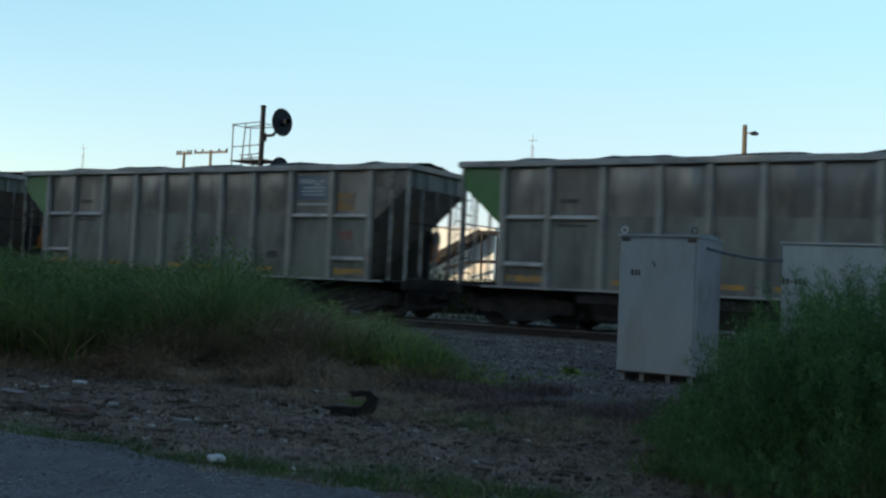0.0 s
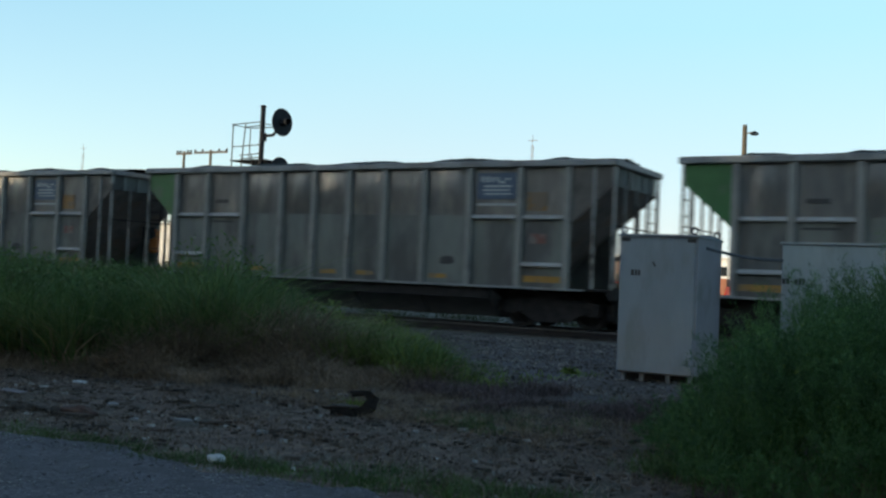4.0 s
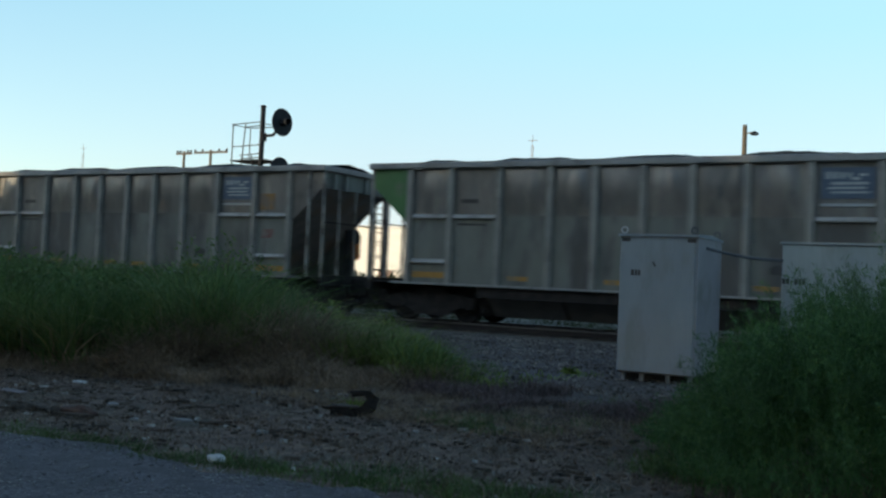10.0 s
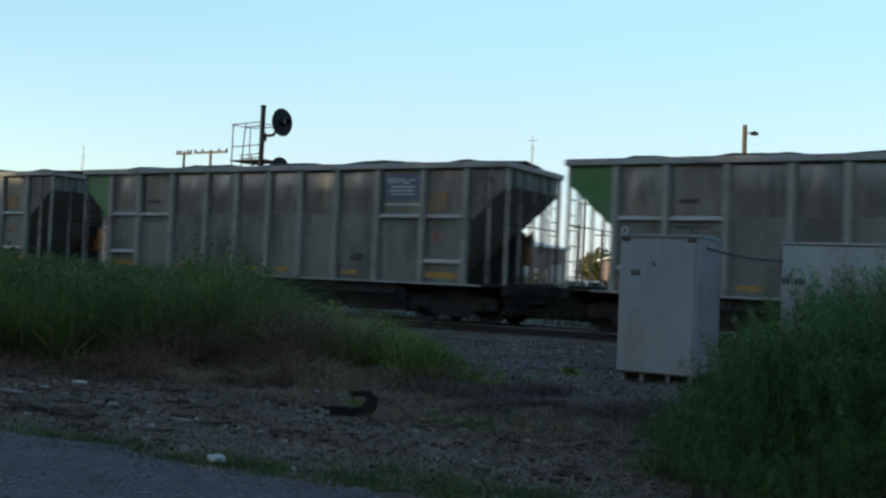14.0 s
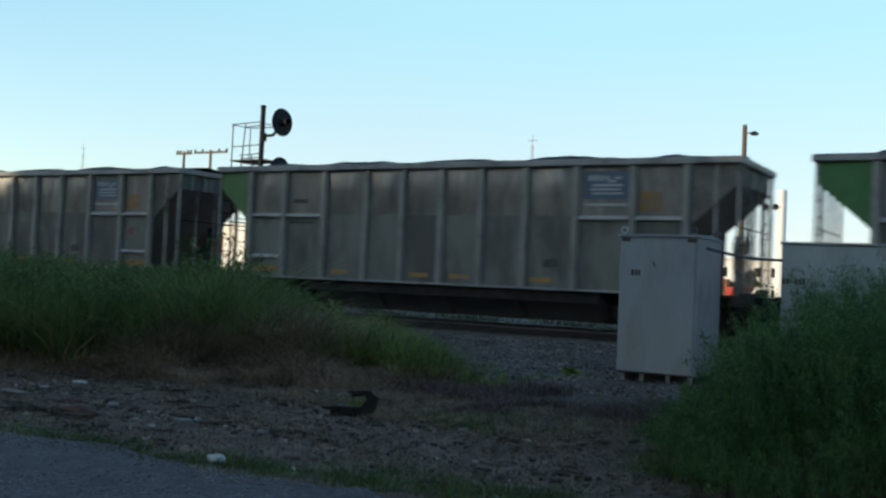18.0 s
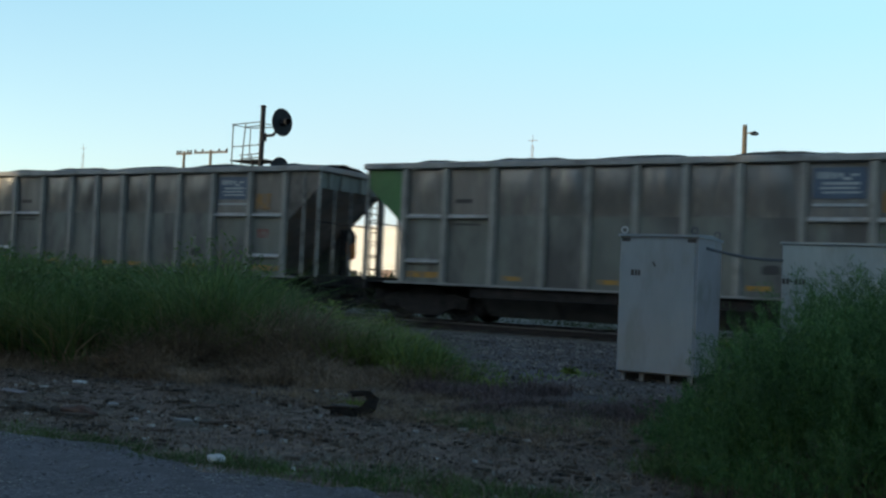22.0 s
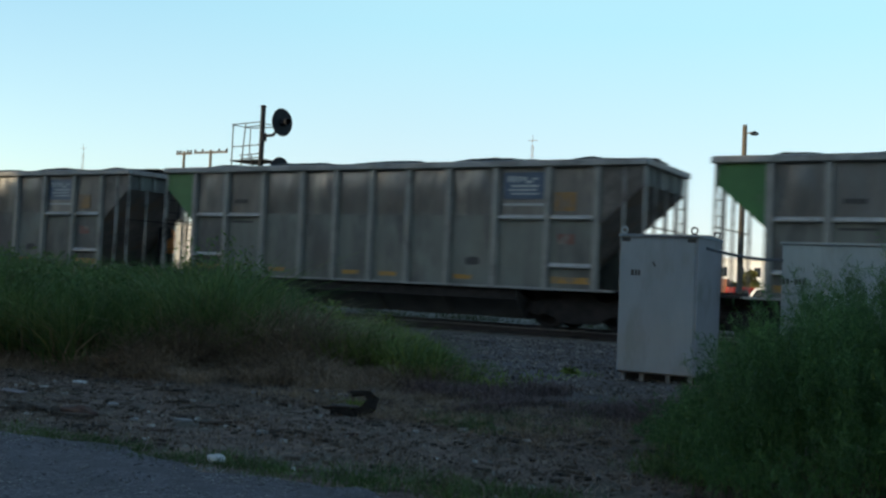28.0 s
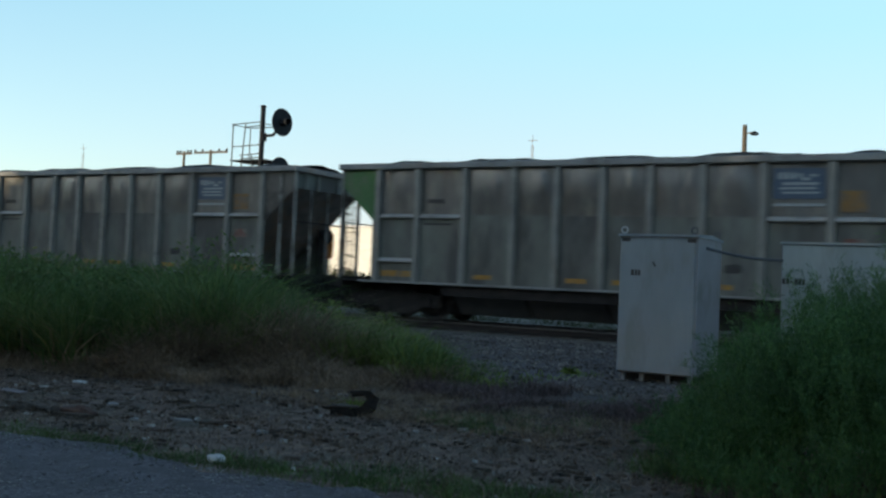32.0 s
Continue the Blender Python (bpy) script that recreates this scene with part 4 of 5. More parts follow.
# ---- beyond the track ----
def build_far_side():
    # long cream building parallel to the track: a parapet in front, a lower brown side under a pale roof
    y, z0, roof = 27.0, -0.5, 4.0
    x0, x1, deep = -58.0, -25.3, 9.7
    b = thing("cream_building", pose(0, y, z0), "long low building with a sunlit cream front and brown side", "building")
    part("front_wall", Solid().box(x0, x1, 0.0, 0.3, 0, roof - z0 - 0.15), M_CREAM, b)
    part("coping", Solid().box(x0 - 0.1, x1 + 0.06, -0.08, 0.36, roof - z0 - 0.15, roof - z0, 0.03), M_WHITEPAINT, b)
    part("side_wall", Solid().box(x1 - 0.3, x1 - 0.05, 0.3, deep, 0, 3.75), M_TAN, b, "brown metal side wall in shade")
    part("back_wall", Solid().box(x0, x1 - 0.3, deep - 0.25, deep, 0, 3.75), M_TAN, b)
    s = Solid().prism([(x1 + 0.25, 3.72), (x1 + 0.25, 3.85), (x1 - 2.9, 4.35), (x0, 4.35), (x0, 4.22), (x1 - 2.9, 4.22)], "y", 0.31, deep + 0.2)
    part("roof", s, M_ROOF, b, "pale grey metal roof")
    part("corner_post", Solid().box(x1 - 0.33, x1 + 0.03, -0.06, 0.32, 0, roof - z0 - 0.16), M_WHITEPAINT, b, "bright white corner board")
    for k in range(26):
        part("wall_rib", Solid().box(x1 - 0.052, x1 - 0.005, 0.45 + k * 0.345, 0.53 + k * 0.345, 0.05, 3.7), M_TAN, b)
    for p, q in ((1.9, 4.3), (7.4, 9.0)):
        part("roller_door", Solid().box(x1 - 0.06, x1 + 0.02, p, q, 0.0, 2.75), M_CABSIDE, b)
    for p in (5.0, 6.2):
        part("side_window", Solid().box(x1 - 0.06, x1 + 0.02, p, p + 0.9, 1.4, 2.5), M_PANE, b)
    for xx in (-42.5, -38.6, -35.0):
        win = part("window", Solid().box(xx, xx + 0.9, -0.04, 0.05, 1.0, 1.9), M_TRIM, b)
        for k in range(2):
            part("pane", Solid().box(xx + 0.06 + 0.42 * k, xx + 0.42 + 0.42 * k, -0.05, -0.038, 1.06, 1.84), M_PANE, win)
    part("door", Solid().box(-32.6, -31.7, -0.05, 0.05, 0.1, 2.0), M_TAN, b)
    part("grey_bay", Solid().box(-26.9, -25.75, -0.05, 0.05, 2.65, 4.15), M_BLUEGREY, b, "pale blue-grey shuttered bay")

    # open stair that climbs to a landing
    st = thing("outside_stair", pose(0, 25.6, z0), "dark steel stair that climbs along a cream wall", "stair")
    for yy in (0.0, 1.0):
        s = Solid()
        s.prism([(-29.9, 1.62), (-29.9, 2.12), (-25.5, 4.32), (-25.5, 3.90)], "y", yy, yy + 0.08)
        part("stringer", s, M_IRON, st)
    for k in range(13):
        part("tread", Solid().box(-29.75 + 0.33 * k, -29.45 + 0.33 * k, 0.08, 1.0, 2.0 + 0.165 * k, 2.04 + 0.165 * k), M_IRON, st)
    part("soffit", Solid().prism([(-29.8, 1.70), (-29.8, 1.74), (-25.5, 3.96), (-25.5, 3.92)], "y", 0.09, 0.99), M_IRON, st)
    part("landing", Solid().box(-25.5, -24.4, 0, 1.3, 4.05, 4.22), M_IRON, st)
    for x in (-25.4, -24.5, -29.8):
        part("post", Solid().box(x, x + 0.08, 0.05, 0.13, 0, 4.05 if x > -28 else 1.9), M_IRON, st)
    part("handrail", Solid().tube((-27.6, 0.02, 2.15), (-25.8, 0.02, 2.6), 0.09, 6).tube((-25.8, 0.02, 2.6), (-24.4, 0.02, 2.62), 0.09, 6), M_IRON, st)

    # yard: a far white block with dark windows, containers, cars
    f = thing("white_office", pose(0, 0, z0), "far white office block with small dark windows", "building")
    part("wall", Solid().box(-28.5, -17.4, 62, 70, 0, 4.25), M_WHITEPAINT, f)
    part("roof", Solid().box(-28.7, -17.2, 61.8, 70.2, 4.25, 4.4), M_ROOF, f)
    for k in range(8):
        for z in (1.5, 2.9):
            part("window", Solid().box(-27.9 + k * 1.33, -27.4 + k * 1.33, 61.95, 62.02, z, z + 0.75), M_PANE, f)
    f = thing("tan_shed", pose(4.3, 0, z0), "far low brown shed with a pale roof", "building")
    part("wall", Solid().box(-38, -33.4, 64, 72, 0, 3.9), M_TAN, f)
    part("roof", Solid().prism([(-38.3, 3.85), (-35.7, 4.5), (-33.1, 3.85), (-33.1, 4.0), (-35.7, 4.65), (-38.3, 4.0)], "y", 63.7, 72.3), M_ROOF, f)
    part("roller_door", Solid().box(-36.6, -34.2, 63.93, 64.02, 0, 2.8), M_TRIM, f)
    c = thing("shipping_container", pose(-22.9, 55, z0, 0, 0, 8), "orange shipping container in the yard", "container")
    part("body", Solid().box(0, 2.6, 0, 2.4, 0.05, 2.6, 0.03), M_ORANGE, c)
    for k in range(8):
        part("corrugation", Solid().box(0.15 + k * 0.3, 0.29 + k * 0.3, -0.035, 0.0, 0.2, 2.45), M_ORANGE, c)

    def parked_car(x, y, turn, paint, label):
        v = thing("parked_car", pose(x, y, z0, 0, 0, turn), label, "car", "cars parked in the yard")
        pts = [(-2.4, 0.4), (-2.4, 1.1), (-2.3, 1.25), (-2.1, 2.0), (1.0, 2.0), (1.6, 1.3), (2.4, 1.1), (2.45, 0.4)]
        part("body", Solid().prism(pts, "y", -0.92, 0.92), paint, v)
        for sd in (-1, 1):
            y0, y1 = sorted((sd * 0.925, sd * 0.94))
            for p, q in ((-2.0, -1.0), (-0.9, 0.0), (0.1, 1.0)):
                part("side_window", Solid().prism([(p, 1.32), (p + 0.05, 1.85), (q - 0.05, 1.85), (q + (0.3 if q > 0.9 else 0), 1.32)], "y", y0, y1), M_PANE, v)
            for dx in (-1.5, 1.5):
                part("wheel", Solid().turned([(0.2, -0.1), (0.37, -0.1), (0.37, 0.1), (0.2, 0.1)], (dx, sd * 0.85, 0.37), (0, 1, 0), 14), M_RUBBER, v)
        part("windscreen", Solid().prism([(1.08, 1.92), (1.62, 1.32), (1.64, 1.34), (1.10, 1.94)], "y", -0.8, 0.8), M_PANE, v)
    parked_car(-27.6, 46, 15, M_CARWHITE, "white van parked in the yard")
    parked_car(-30.6, 54, 160, M_CARWHITE, "white van parked beside a tan shed")
    parked_car(-33.2, 58, 10, M_CARRED, "red van parked in the yard")
    parked_car(-28.3, 52, 95, M_CARRED, "red van seen from behind in the yard")
    parked_car(-17.9, 55, 30, M_CARRED, "red van parked near a white office")
    parked_car(-15.6, 50, 170, M_CARWHITE, "white van parked near a white office")
    parked_car(-30.0, 44, 20, M_CARRED, "red van parked before a brown building")
    parked_car(-27.4, 40, 100, M_CARWHITE, "white van seen from behind in the yard")
    parked_car(-24.6, 47, 12, M_CARRED, "red van parked beside a dark pole")
    for x, y, h, r in ((-26.79, 43, 7.36, 0.085), (-30.1, 50, 6.2, 0.07), (-25.5, 43, 5.28, 0.07)):
        p = thing("yard_pole", pose(x, y, z0), "slim dark wooden pole standing in the yard", "pole", "yard poles")
        part("shaft", Solid().tube((0, 0, 0), (0, 0, h), r, 8, r * 0.8), M_TRIM, p)
        part("crossarm", Solid().box(-0.5, 0.5, -0.04, 0.04, h - 0.3, h - 0.22), M_TRIM, p)
    p = thing("yard_lamp", pose(-22.99, 40, z0), "thin grey lamp post with two dark heads in the yard", "lamp post")
    part("shaft", Solid().tube((0, 0, 0), (0, 0, 6.85), 0.05, 8, 0.035), M_MASTPAINT, p)
    part("arm", Solid().box(-0.3, 0.3, -0.02, 0.02, 6.80, 6.85), M_MASTPAINT, p)
    for dx in (-0.32, 0.32):
        part("lamp_head", Solid().turned([(0.05, 0.12), (0.16, 0.05), (0.17, 0.0), (0.10, -0.04)], (dx, 0, 6.78), (0, 0, 1), 10), M_SIGNAL, p, "dark lamp head")


# gaps in the trees through which the sun strikes the train
BEAMS = (((-16.6, 0.0, 3.62), 0.34), ((-15.1, 0.0, 3.72), 0.35), ((-13.0, 0.0, 3.12), 0.27))


def clear_beams(c, at):
    """Which leaves leave the gaps open."""
    keep = np.ones(len(c), bool)
    for spot, r in BEAMS:
        d = c + np.array(at) - np.array(spot)
        keep &= np.linalg.norm(d - (d @ np.array(to_sun))[:, None] * np.array(to_sun), axis=1) > r
    return keep


def crown(rng, centre, radii, count, size, lumps, at=(0, 0, 0)):
    """Leaves in clumps inside an uneven crown: corners and quads."""
    cs = rng.normal(0, 1, (lumps, 3))
    cs = cs / np.linalg.norm(cs, axis=1)[:, None] * rng.uniform(0.35, 0.95, (lumps, 1)) * np.array(radii) + np.array(centre)
    pick = rng.integers(0, lumps, count)
    off = rng.normal(0, 1, (count, 3))
    off = off / np.linalg.norm(off, axis=1)[:, None] * rng.uniform(0.2, 1, (count, 1)) ** 0.5 * min(radii) * 0.36
    c = cs[pick] + off
    a = rng.normal(0, 1, (count, 3))
    a /= np.linalg.norm(a, axis=1)[:, None]
    b = np.cross(a, rng.normal(0, 1, (count, 3)))
    b /= np.linalg.norm(b, axis=1)[:, None]
    s = size * rng.uniform(0.6, 1.3, (count, 1))
    v = np.stack([c - a * s, c - b * s * 0.6, c + a * s, c + b * s * 0.6], 1)[clear_beams(c, at)]
    return v.reshape(-1, 3), np.arange(len(v) * 4).reshape(-1, 4)


def build_tree(name, x, y, h, r, leaf, label, count, size, seed, group):
    rng = np.random.default_rng(seed)
    tree = thing(name, pose(x, y, -0.5), label, "tree", group)
    s = Solid().tube((0, 0, 0), (0.1, 0, h * 0.45), 0.035 * h, 8, 0.022 * h)
    for k in range(5):
        a = k * 1.3 + seed
        s.tube((0.1, 0, h * (0.25 + 0.05 * k)), (0.6 * r * math.cos(a), 0.6 * r * math.sin(a), h * (0.55 + 0.05 * k)), 0.014 * h, 6, 0.006 * h)
    part("trunk", s, M_BARK, tree)
    v, f = crown(rng, (0, 0, h * 0.60), (r, r, h * 0.42), count, size, 26, (x, y, -0.5))
    soup("crown", v, f, leaf, "", "", parent=tree)


def build_trees():
    for k, (x, y, h, r) in enumerate(((-38.6, 78, 5.2, 2.8), (-41.6, 84, 5.6, 3.0), (-36.0, 80, 5.0, 2.6), (-19.1, 57.5, 3.1, 0.9), (-20.6, 58.5, 2.6, 0.9))):
        build_tree("yard_tree", x, y, h, r, L_OLIVE, "olive green tree in evening sun beyond the yard", 1500, 0.28, 20 + k, "trees beyond the yard")
    # the unseen row behind the viewer that throws the evening shade
    rng = np.random.default_rng(8)
    for k in range(28):
        x = -97 + k * 3.8 + rng.uniform(-0.7, 0.7)
        build_tree("shade_tree", x, -42 + rng.uniform(-1.5, 1.5), 17.1 + rng.uniform(-0.5, 0.5) - (0.45 if -63 < x < -52 else 0.0), 4.4, L_TREE, "tall leafy tree in a row behind the road", 3600, 0.55, 50 + k, "row of shade trees")
    for k, x in enumerate((-41.2, -38.0, -35.2)):
        build_tree("shade_tree", x, -43.0, 17.3, 3.4, L_TREE, "tall leafy tree in a row behind the road", 4200, 0.6, 110 + k, "row of shade trees")
    build_tree("shade_tree", -46.3, -42.5, 17.0, 3.6, L_TREE, "tall leafy tree in a row behind the road", 4200, 0.6, 97, "row of shade trees")
    # further unseen trees, added to block the low glow on the left
    for k in range(6):
        build_tree("shade_tree", -100.8 - k * 3.8, -42 + 0.8 * math.sin(k * 2.0), 17.0, 4.4, L_TREE, "tall leafy tree in a row behind the road", 3600, 0.55, 130 + k, "row of shade trees")
    # unseen screen of leaves, added to close off light below the crowns
    v = []
    for k in (*range(33), *range(-7, 0)):
        p, q = crown(rng, (-100 + k * 3.3, -41 + rng.uniform(-1, 1), 7.1), (3.3, 2.0, 7.6), 1100, 0.62, 26)
        v.append(p)
    v = np.concatenate(v)
    f = np.arange(len(v)).reshape(-1, 4)
    soup("hedge", v, f, L_TREE, "unseen leaf screen under a row of trees, added to block light", "hedge")


# ---- weeds, grass, litter ----
def front_line(x):
    """Where the green stand begins, seen from the road."""
    return -12.0 + 2.9 * np.clip((x + 12.3) / 1.8, 0, 1) + 0.22 * np.sin(x * 1.9) + 0.15 * np.sin(x * 4.3 + 1)


def stand_height(x, y):
    """Height of the stand over the ground: tall towards the train's end of it, sinking to low weeds by the gravel."""
    u = x + 0.8 * (y + 9.5)
    top = np.interp(u, [-17, -15.9, -14.9, -13.2, -12.3, -11.7, -11.0, -10.2, -9.6, -8.9, -8.1, -7.3, -6.6, -6.2],
                    [1.28, 1.28, 1.14, 1.04, 1.36, 1.74, 1.36, 0.90, 0.62, 0.50, 0.42, 0.28, -0.02, -0.32])
    return np.maximum(top - ground_height(x, y), 0.0)


def leaning_blades(rng, x, y, h, width, bend, way, lean):
    """Blades that lean together with their tuft."""
    roots = np.stack([x, y, ground_height(x, y) - 0.01], 1)
    m = len(x)
    v, f = blades(rng, roots, h, width, bend)
    v = v.reshape(m, 7, 3)
    up = ((v[:, :, 2] - roots[:, None, 2]) / np.maximum(h, 0.05)[:, None]).clip(0, 1.2)
    push = (lean * h)[:, None] * up ** 1.6
    v[:, :, 0] += push * np.cos(way)[:, None]
    v[:, :, 1] += push * np.sin(way)[:, None]
    v[:, :, 2] -= push * 0.45 * lean[:, None]
    return v


def blade_soup(name, v, material, label):
    tri = np.array([(0, 1, 3), (0, 3, 2), (2, 3, 5), (2, 5, 4), (4, 5, 6)])
    soup(name, v.reshape(-1, 3), (np.arange(len(v))[:, None, None] * 7 + tri[None]).reshape(-1, 3), material, label, "grass")


def small_leaves(rng, name, p, ang, length, width, material, label):
    m = len(p)
    d = np.stack([np.cos(ang), np.sin(ang), rng.normal(0.1, 0.6, m)], 1)
    d /= np.linalg.norm(d, axis=1)[:, None]
    e = np.cross(d, rng.normal(0, 1, (m, 3)))
    e /= np.linalg.norm(e, axis=1)[:, None]
    ln, wd = rng.uniform(*length, (m, 1)), rng.uniform(*width, (m, 1))
    w = np.stack([p, p + d * ln * 0.5 - e * wd, p + d * ln, p + d * ln * 0.5 + e * wd], 1).reshape(-1, 3)
    soup(name, w, np.arange(m * 4).reshape(-1, 4), material, label, "weeds")


def grow_grass():
    rng = np.random.default_rng(11)
    # tufts, each leaning its own way
    n = 5200
    cx, cy = rng.uniform(-30, -6.3, n), rng.uniform(-12.4, -3.0, n)
    tall = stand_height(cx, cy)
    keep = (cy > front_line(cx) + rng.normal(0, 0.12, n)) & (tall > 0.10)
    keep &= rng.uniform(0, 1, n) < np.interp(cx + 0.8 * (cy + 9.5), [-8.6, -6.6], [1.0, 0.2])
    cx, cy, tall = cx[keep], cy[keep], tall[keep]
    n = len(cx)
    near = np.clip((cy - front_line(cx)) / 1.3, 0, 1)
    brown = np.interp(cx, [-12.4, -11.6, -9.6, -8.8], [0, 1, 1, 0]) * np.clip(1.25 - near, 0, 1)
    tall = tall * (0.62 + 0.38 * near) * (1 - 0.3 * brown) * (0.84 + 0.17 * np.sin(cx * 2.6 + 1.5 * np.sin(cy * 1.4)) + rng.normal(0, 0.18, n)).clip(0.35, 1.15)
    u = cx + 0.8 * (cy + 9.5)
    way, lean = rng.uniform(0, math.tau, n), np.abs(rng.normal(0.1, 0.42, n)).clip(0, 1.1)
    reedy = np.clip(0.5 + 0.5 * np.sin(cx * 1.1 + 0.6) + np.where(u < -12.6, 0.45, -0.15), 0.12, 1)
    num = (rng.integers(12, 38, n) * reedy).astype(int) + 6
    k = np.repeat(np.arange(n), num)
    m = len(k)
    spread = rng.normal(0, 0.13, (m, 2))
    x, y = cx[k] + spread[:, 0], cy[k] + spread[:, 1]
    h = tall[k] * rng.uniform(0.4, 1.1, m)
    v = leaning_blades(rng, x, y, h, rng.uniform(0.010, 0.030, m), 0.7, way[k], lean[k])
    bright = (u[k] > -9.7) | (rng.uniform(0, 1, m) < 0.06)
    dry = ~bright & (rng.uniform(0, 1, m) < 0.05 + 0.35 * brown[k] + 0.42 * (1 - near[k]) * np.where(u[k] > -13.5, 1.0, 0.6))
    blade_soup("tall_grass", v[~dry & ~bright], L_GRASS, "thick stand of tall green grass and weeds")
    blade_soup("light_grass", v[bright], L_LIGHT, "low yellow-green grass beside the gravel")
    blade_soup("withered_grass", v[dry], L_DRY, "brown withered stems among tall green grass")
    # long arching blades over the front of the stand
    m = 2600
    x = rng.uniform(-17, -8.4, m)
    y = front_line(x) + np.abs(rng.normal(0, 0.5, m))
    h = stand_height(x, y) * rng.uniform(0.5, 0.92, m)
    v = leaning_blades(rng, x, y, h, rng.uniform(0.010, 0.020, m), 0.9, rng.uniform(-2.6, -0.4, m), rng.uniform(0.1, 0.8, m))
    blade_soup("arching_blades", v, L_ARCH, "long arching grass blades with pale tips")
    # broad blades that bow over through the whole stand
    m = 6500
    x = rng.uniform(-18, -7.6, m)
    y = front_line(x) + 0.15 + 3.2 * rng.uniform(0, 1, m) ** 1.3
    h = stand_height(x, y) * rng.uniform(0.62, 1.02, m)
    keep = h > 0.15
    x, y, h = x[keep], y[keep], h[keep]
    m = len(x)
    v = leaning_blades(rng, x, y, h, rng.uniform(0.018, 0.036, m), 0.5, rng.uniform(0, math.tau, m), rng.uniform(0.15, 0.75, m))
    blade_soup("bowed_blades", v, L_WEED, "broad green grass blades bowed over the stand")
    # pale wisps that hang over its low end
    m = 2600
    x = rng.uniform(-10.8, -6.6, m)
    y = front_line(x) - 0.25 + 2.4 * rng.uniform(0, 1, m)
    h = (stand_height(x, y) * rng.uniform(0.6, 1.15, m)).clip(0.12, 1.0)
    keep = rng.uniform(0, 1, m) < np.interp(x + 0.8 * (y + 9.5), [-8.4, -6.4], [1.0, 0.15])
    x, y, h = x[keep], y[keep], h[keep]
    m = len(x)
    v = leaning_blades(rng, x, y, h, rng.uniform(0.008, 0.020, m), 0.7, rng.normal(-0.6, 1.3, m), rng.uniform(0.2, 1.1, m))
    blade_soup("hanging_wisps", v, L_LIGHT, "pale green wisps over low weeds beside the gravel")
    # broad-leaved weeds standing among the blades
    for name, sel, count, material, label in (("leafy_weeds", u < -9.4, 760, L_WEED, "broad-leaved green weeds among tall grass"), ("light_weeds", u >= -9.8, 45, L_LIGHT, "low bright green weeds beside the gravel")):
        where = np.nonzero(sel)[0]
        pick = rng.choice(where, min(count, len(where)), replace=False)
        k = np.repeat(pick, 110)
        m = len(k)
        top = 0.90 * tall[k] * (1 - rng.uniform(0, 0.85, m) ** 1.4)
        ang = rng.uniform(0, math.tau, m)
        rad = rng.uniform(0.02, 0.24, m) * np.clip(tall[k], 0.4, 1.2)
        x = cx[k] + 0.5 * lean[k] * top * np.cos(way[k]) + rad * np.cos(ang)
        y = cy[k] + 0.5 * lean[k] * top * np.sin(way[k]) + rad * np.sin(ang)
        p = np.stack([x, y, ground_height(x, y) + top - 0.3 * rad], 1)
        small_leaves(rng, name, p, ang, (0.04, 0.14), (0.008, 0.026), material, label)
    # low weeds at the foot of the bank beyond the track
    n = 16000
    x, y = rng.uniform(-45, -3, n), rng.uniform(5.2, 11.5, n)
    keep = np.sin(x * 1.1 + 2 * np.sin(y * 0.8)) * np.sin(y * 1.5 + 0.4 * x) + rng.uniform(-1.1, 0.5, n) > 0
    x, y = x[keep], y[keep]
    v = leaning_blades(rng, x, y, rng.uniform(0.06, 0.26, len(x)), rng.uniform(0.02, 0.05, len(x)), 0.8, rng.uniform(0, math.tau, len(x)), rng.uniform(0, 0.6, len(x)))
    blade_soup("bank_weeds", v, L_FAR, "low dull green weeds beyond the track")
    # collapsed dead weeds between the stand and the dirt
    n = 850
    cx = rng.uniform(-14.5, -7.6, n)
    lo = np.interp(cx, [-14.5, -12.5, -11, -8.5, -7.4], [-12.9, -12.5, -12.2, -11.1, -9.9])
    cy = lo + (front_line(cx) + 0.7 - lo) * rng.uniform(0, 1, n) ** 0.65
    rise = (0.10 + 0.42 * np.clip((cy - lo) / 2.2, 0, 1)) * (0.75 + 0.5 * np.sin(cx * 2.3) * np.sin(cy * 2.0 + 1)).clip(0.25, 1.3)
    rise *= np.interp(cx, [-12.5, -11.4, -9.8, -8.8, -8.0], [1.0, 1.75, 1.7, 1.1, 0.8])
    k = np.repeat(np.arange(n), 36)
    m = len(k)
    x, y = cx[k] + rng.normal(0, 0.14, m), cy[k] + rng.normal(0, 0.12, m)
    v = leaning_blades(rng, x, y, rise[k] * rng.uniform(0.5, 1.5, m), rng.uniform(0.005, 0.014, m), 1.2, rng.uniform(0, math.tau, n)[k], np.abs(rng.normal(0.5, 0.5, n)).clip(0, 1.3)[k])
    pale = rng.uniform(0, 1, m) < np.interp(cx[k], [-11.5, -9.5], [0.60, 0.48])
    blade_soup("collapsed_weeds", v[~pale], L_DRYDARK, "dark collapsed dead weeds before the green stand")
    blade_soup("straw_stems", v[pale], L_DRY, "brown bent straw before the green stand")
    m = 16000
    pick = rng.integers(0, n, m)
    x, y = cx[pick] + rng.normal(0, 0.16, m), cy[pick] + rng.normal(0, 0.14, m)
    p = np.stack([x, y, ground_height(x, y) + rise[pick] * rng.uniform(0.1, 0.95, m)], 1)
    small_leaves(rng, "withered_leaves", p, rng.uniform(0, math.tau, m), (0.03, 0.08), (0.006, 0.016), L_DRYDARK, "withered brown leaves of dead weeds")
    # rank weeds on the far side of the track
    n = 46000
    x, y = rng.uniform(-70, -4, n), rng.uniform(14.4, 17.4, n)
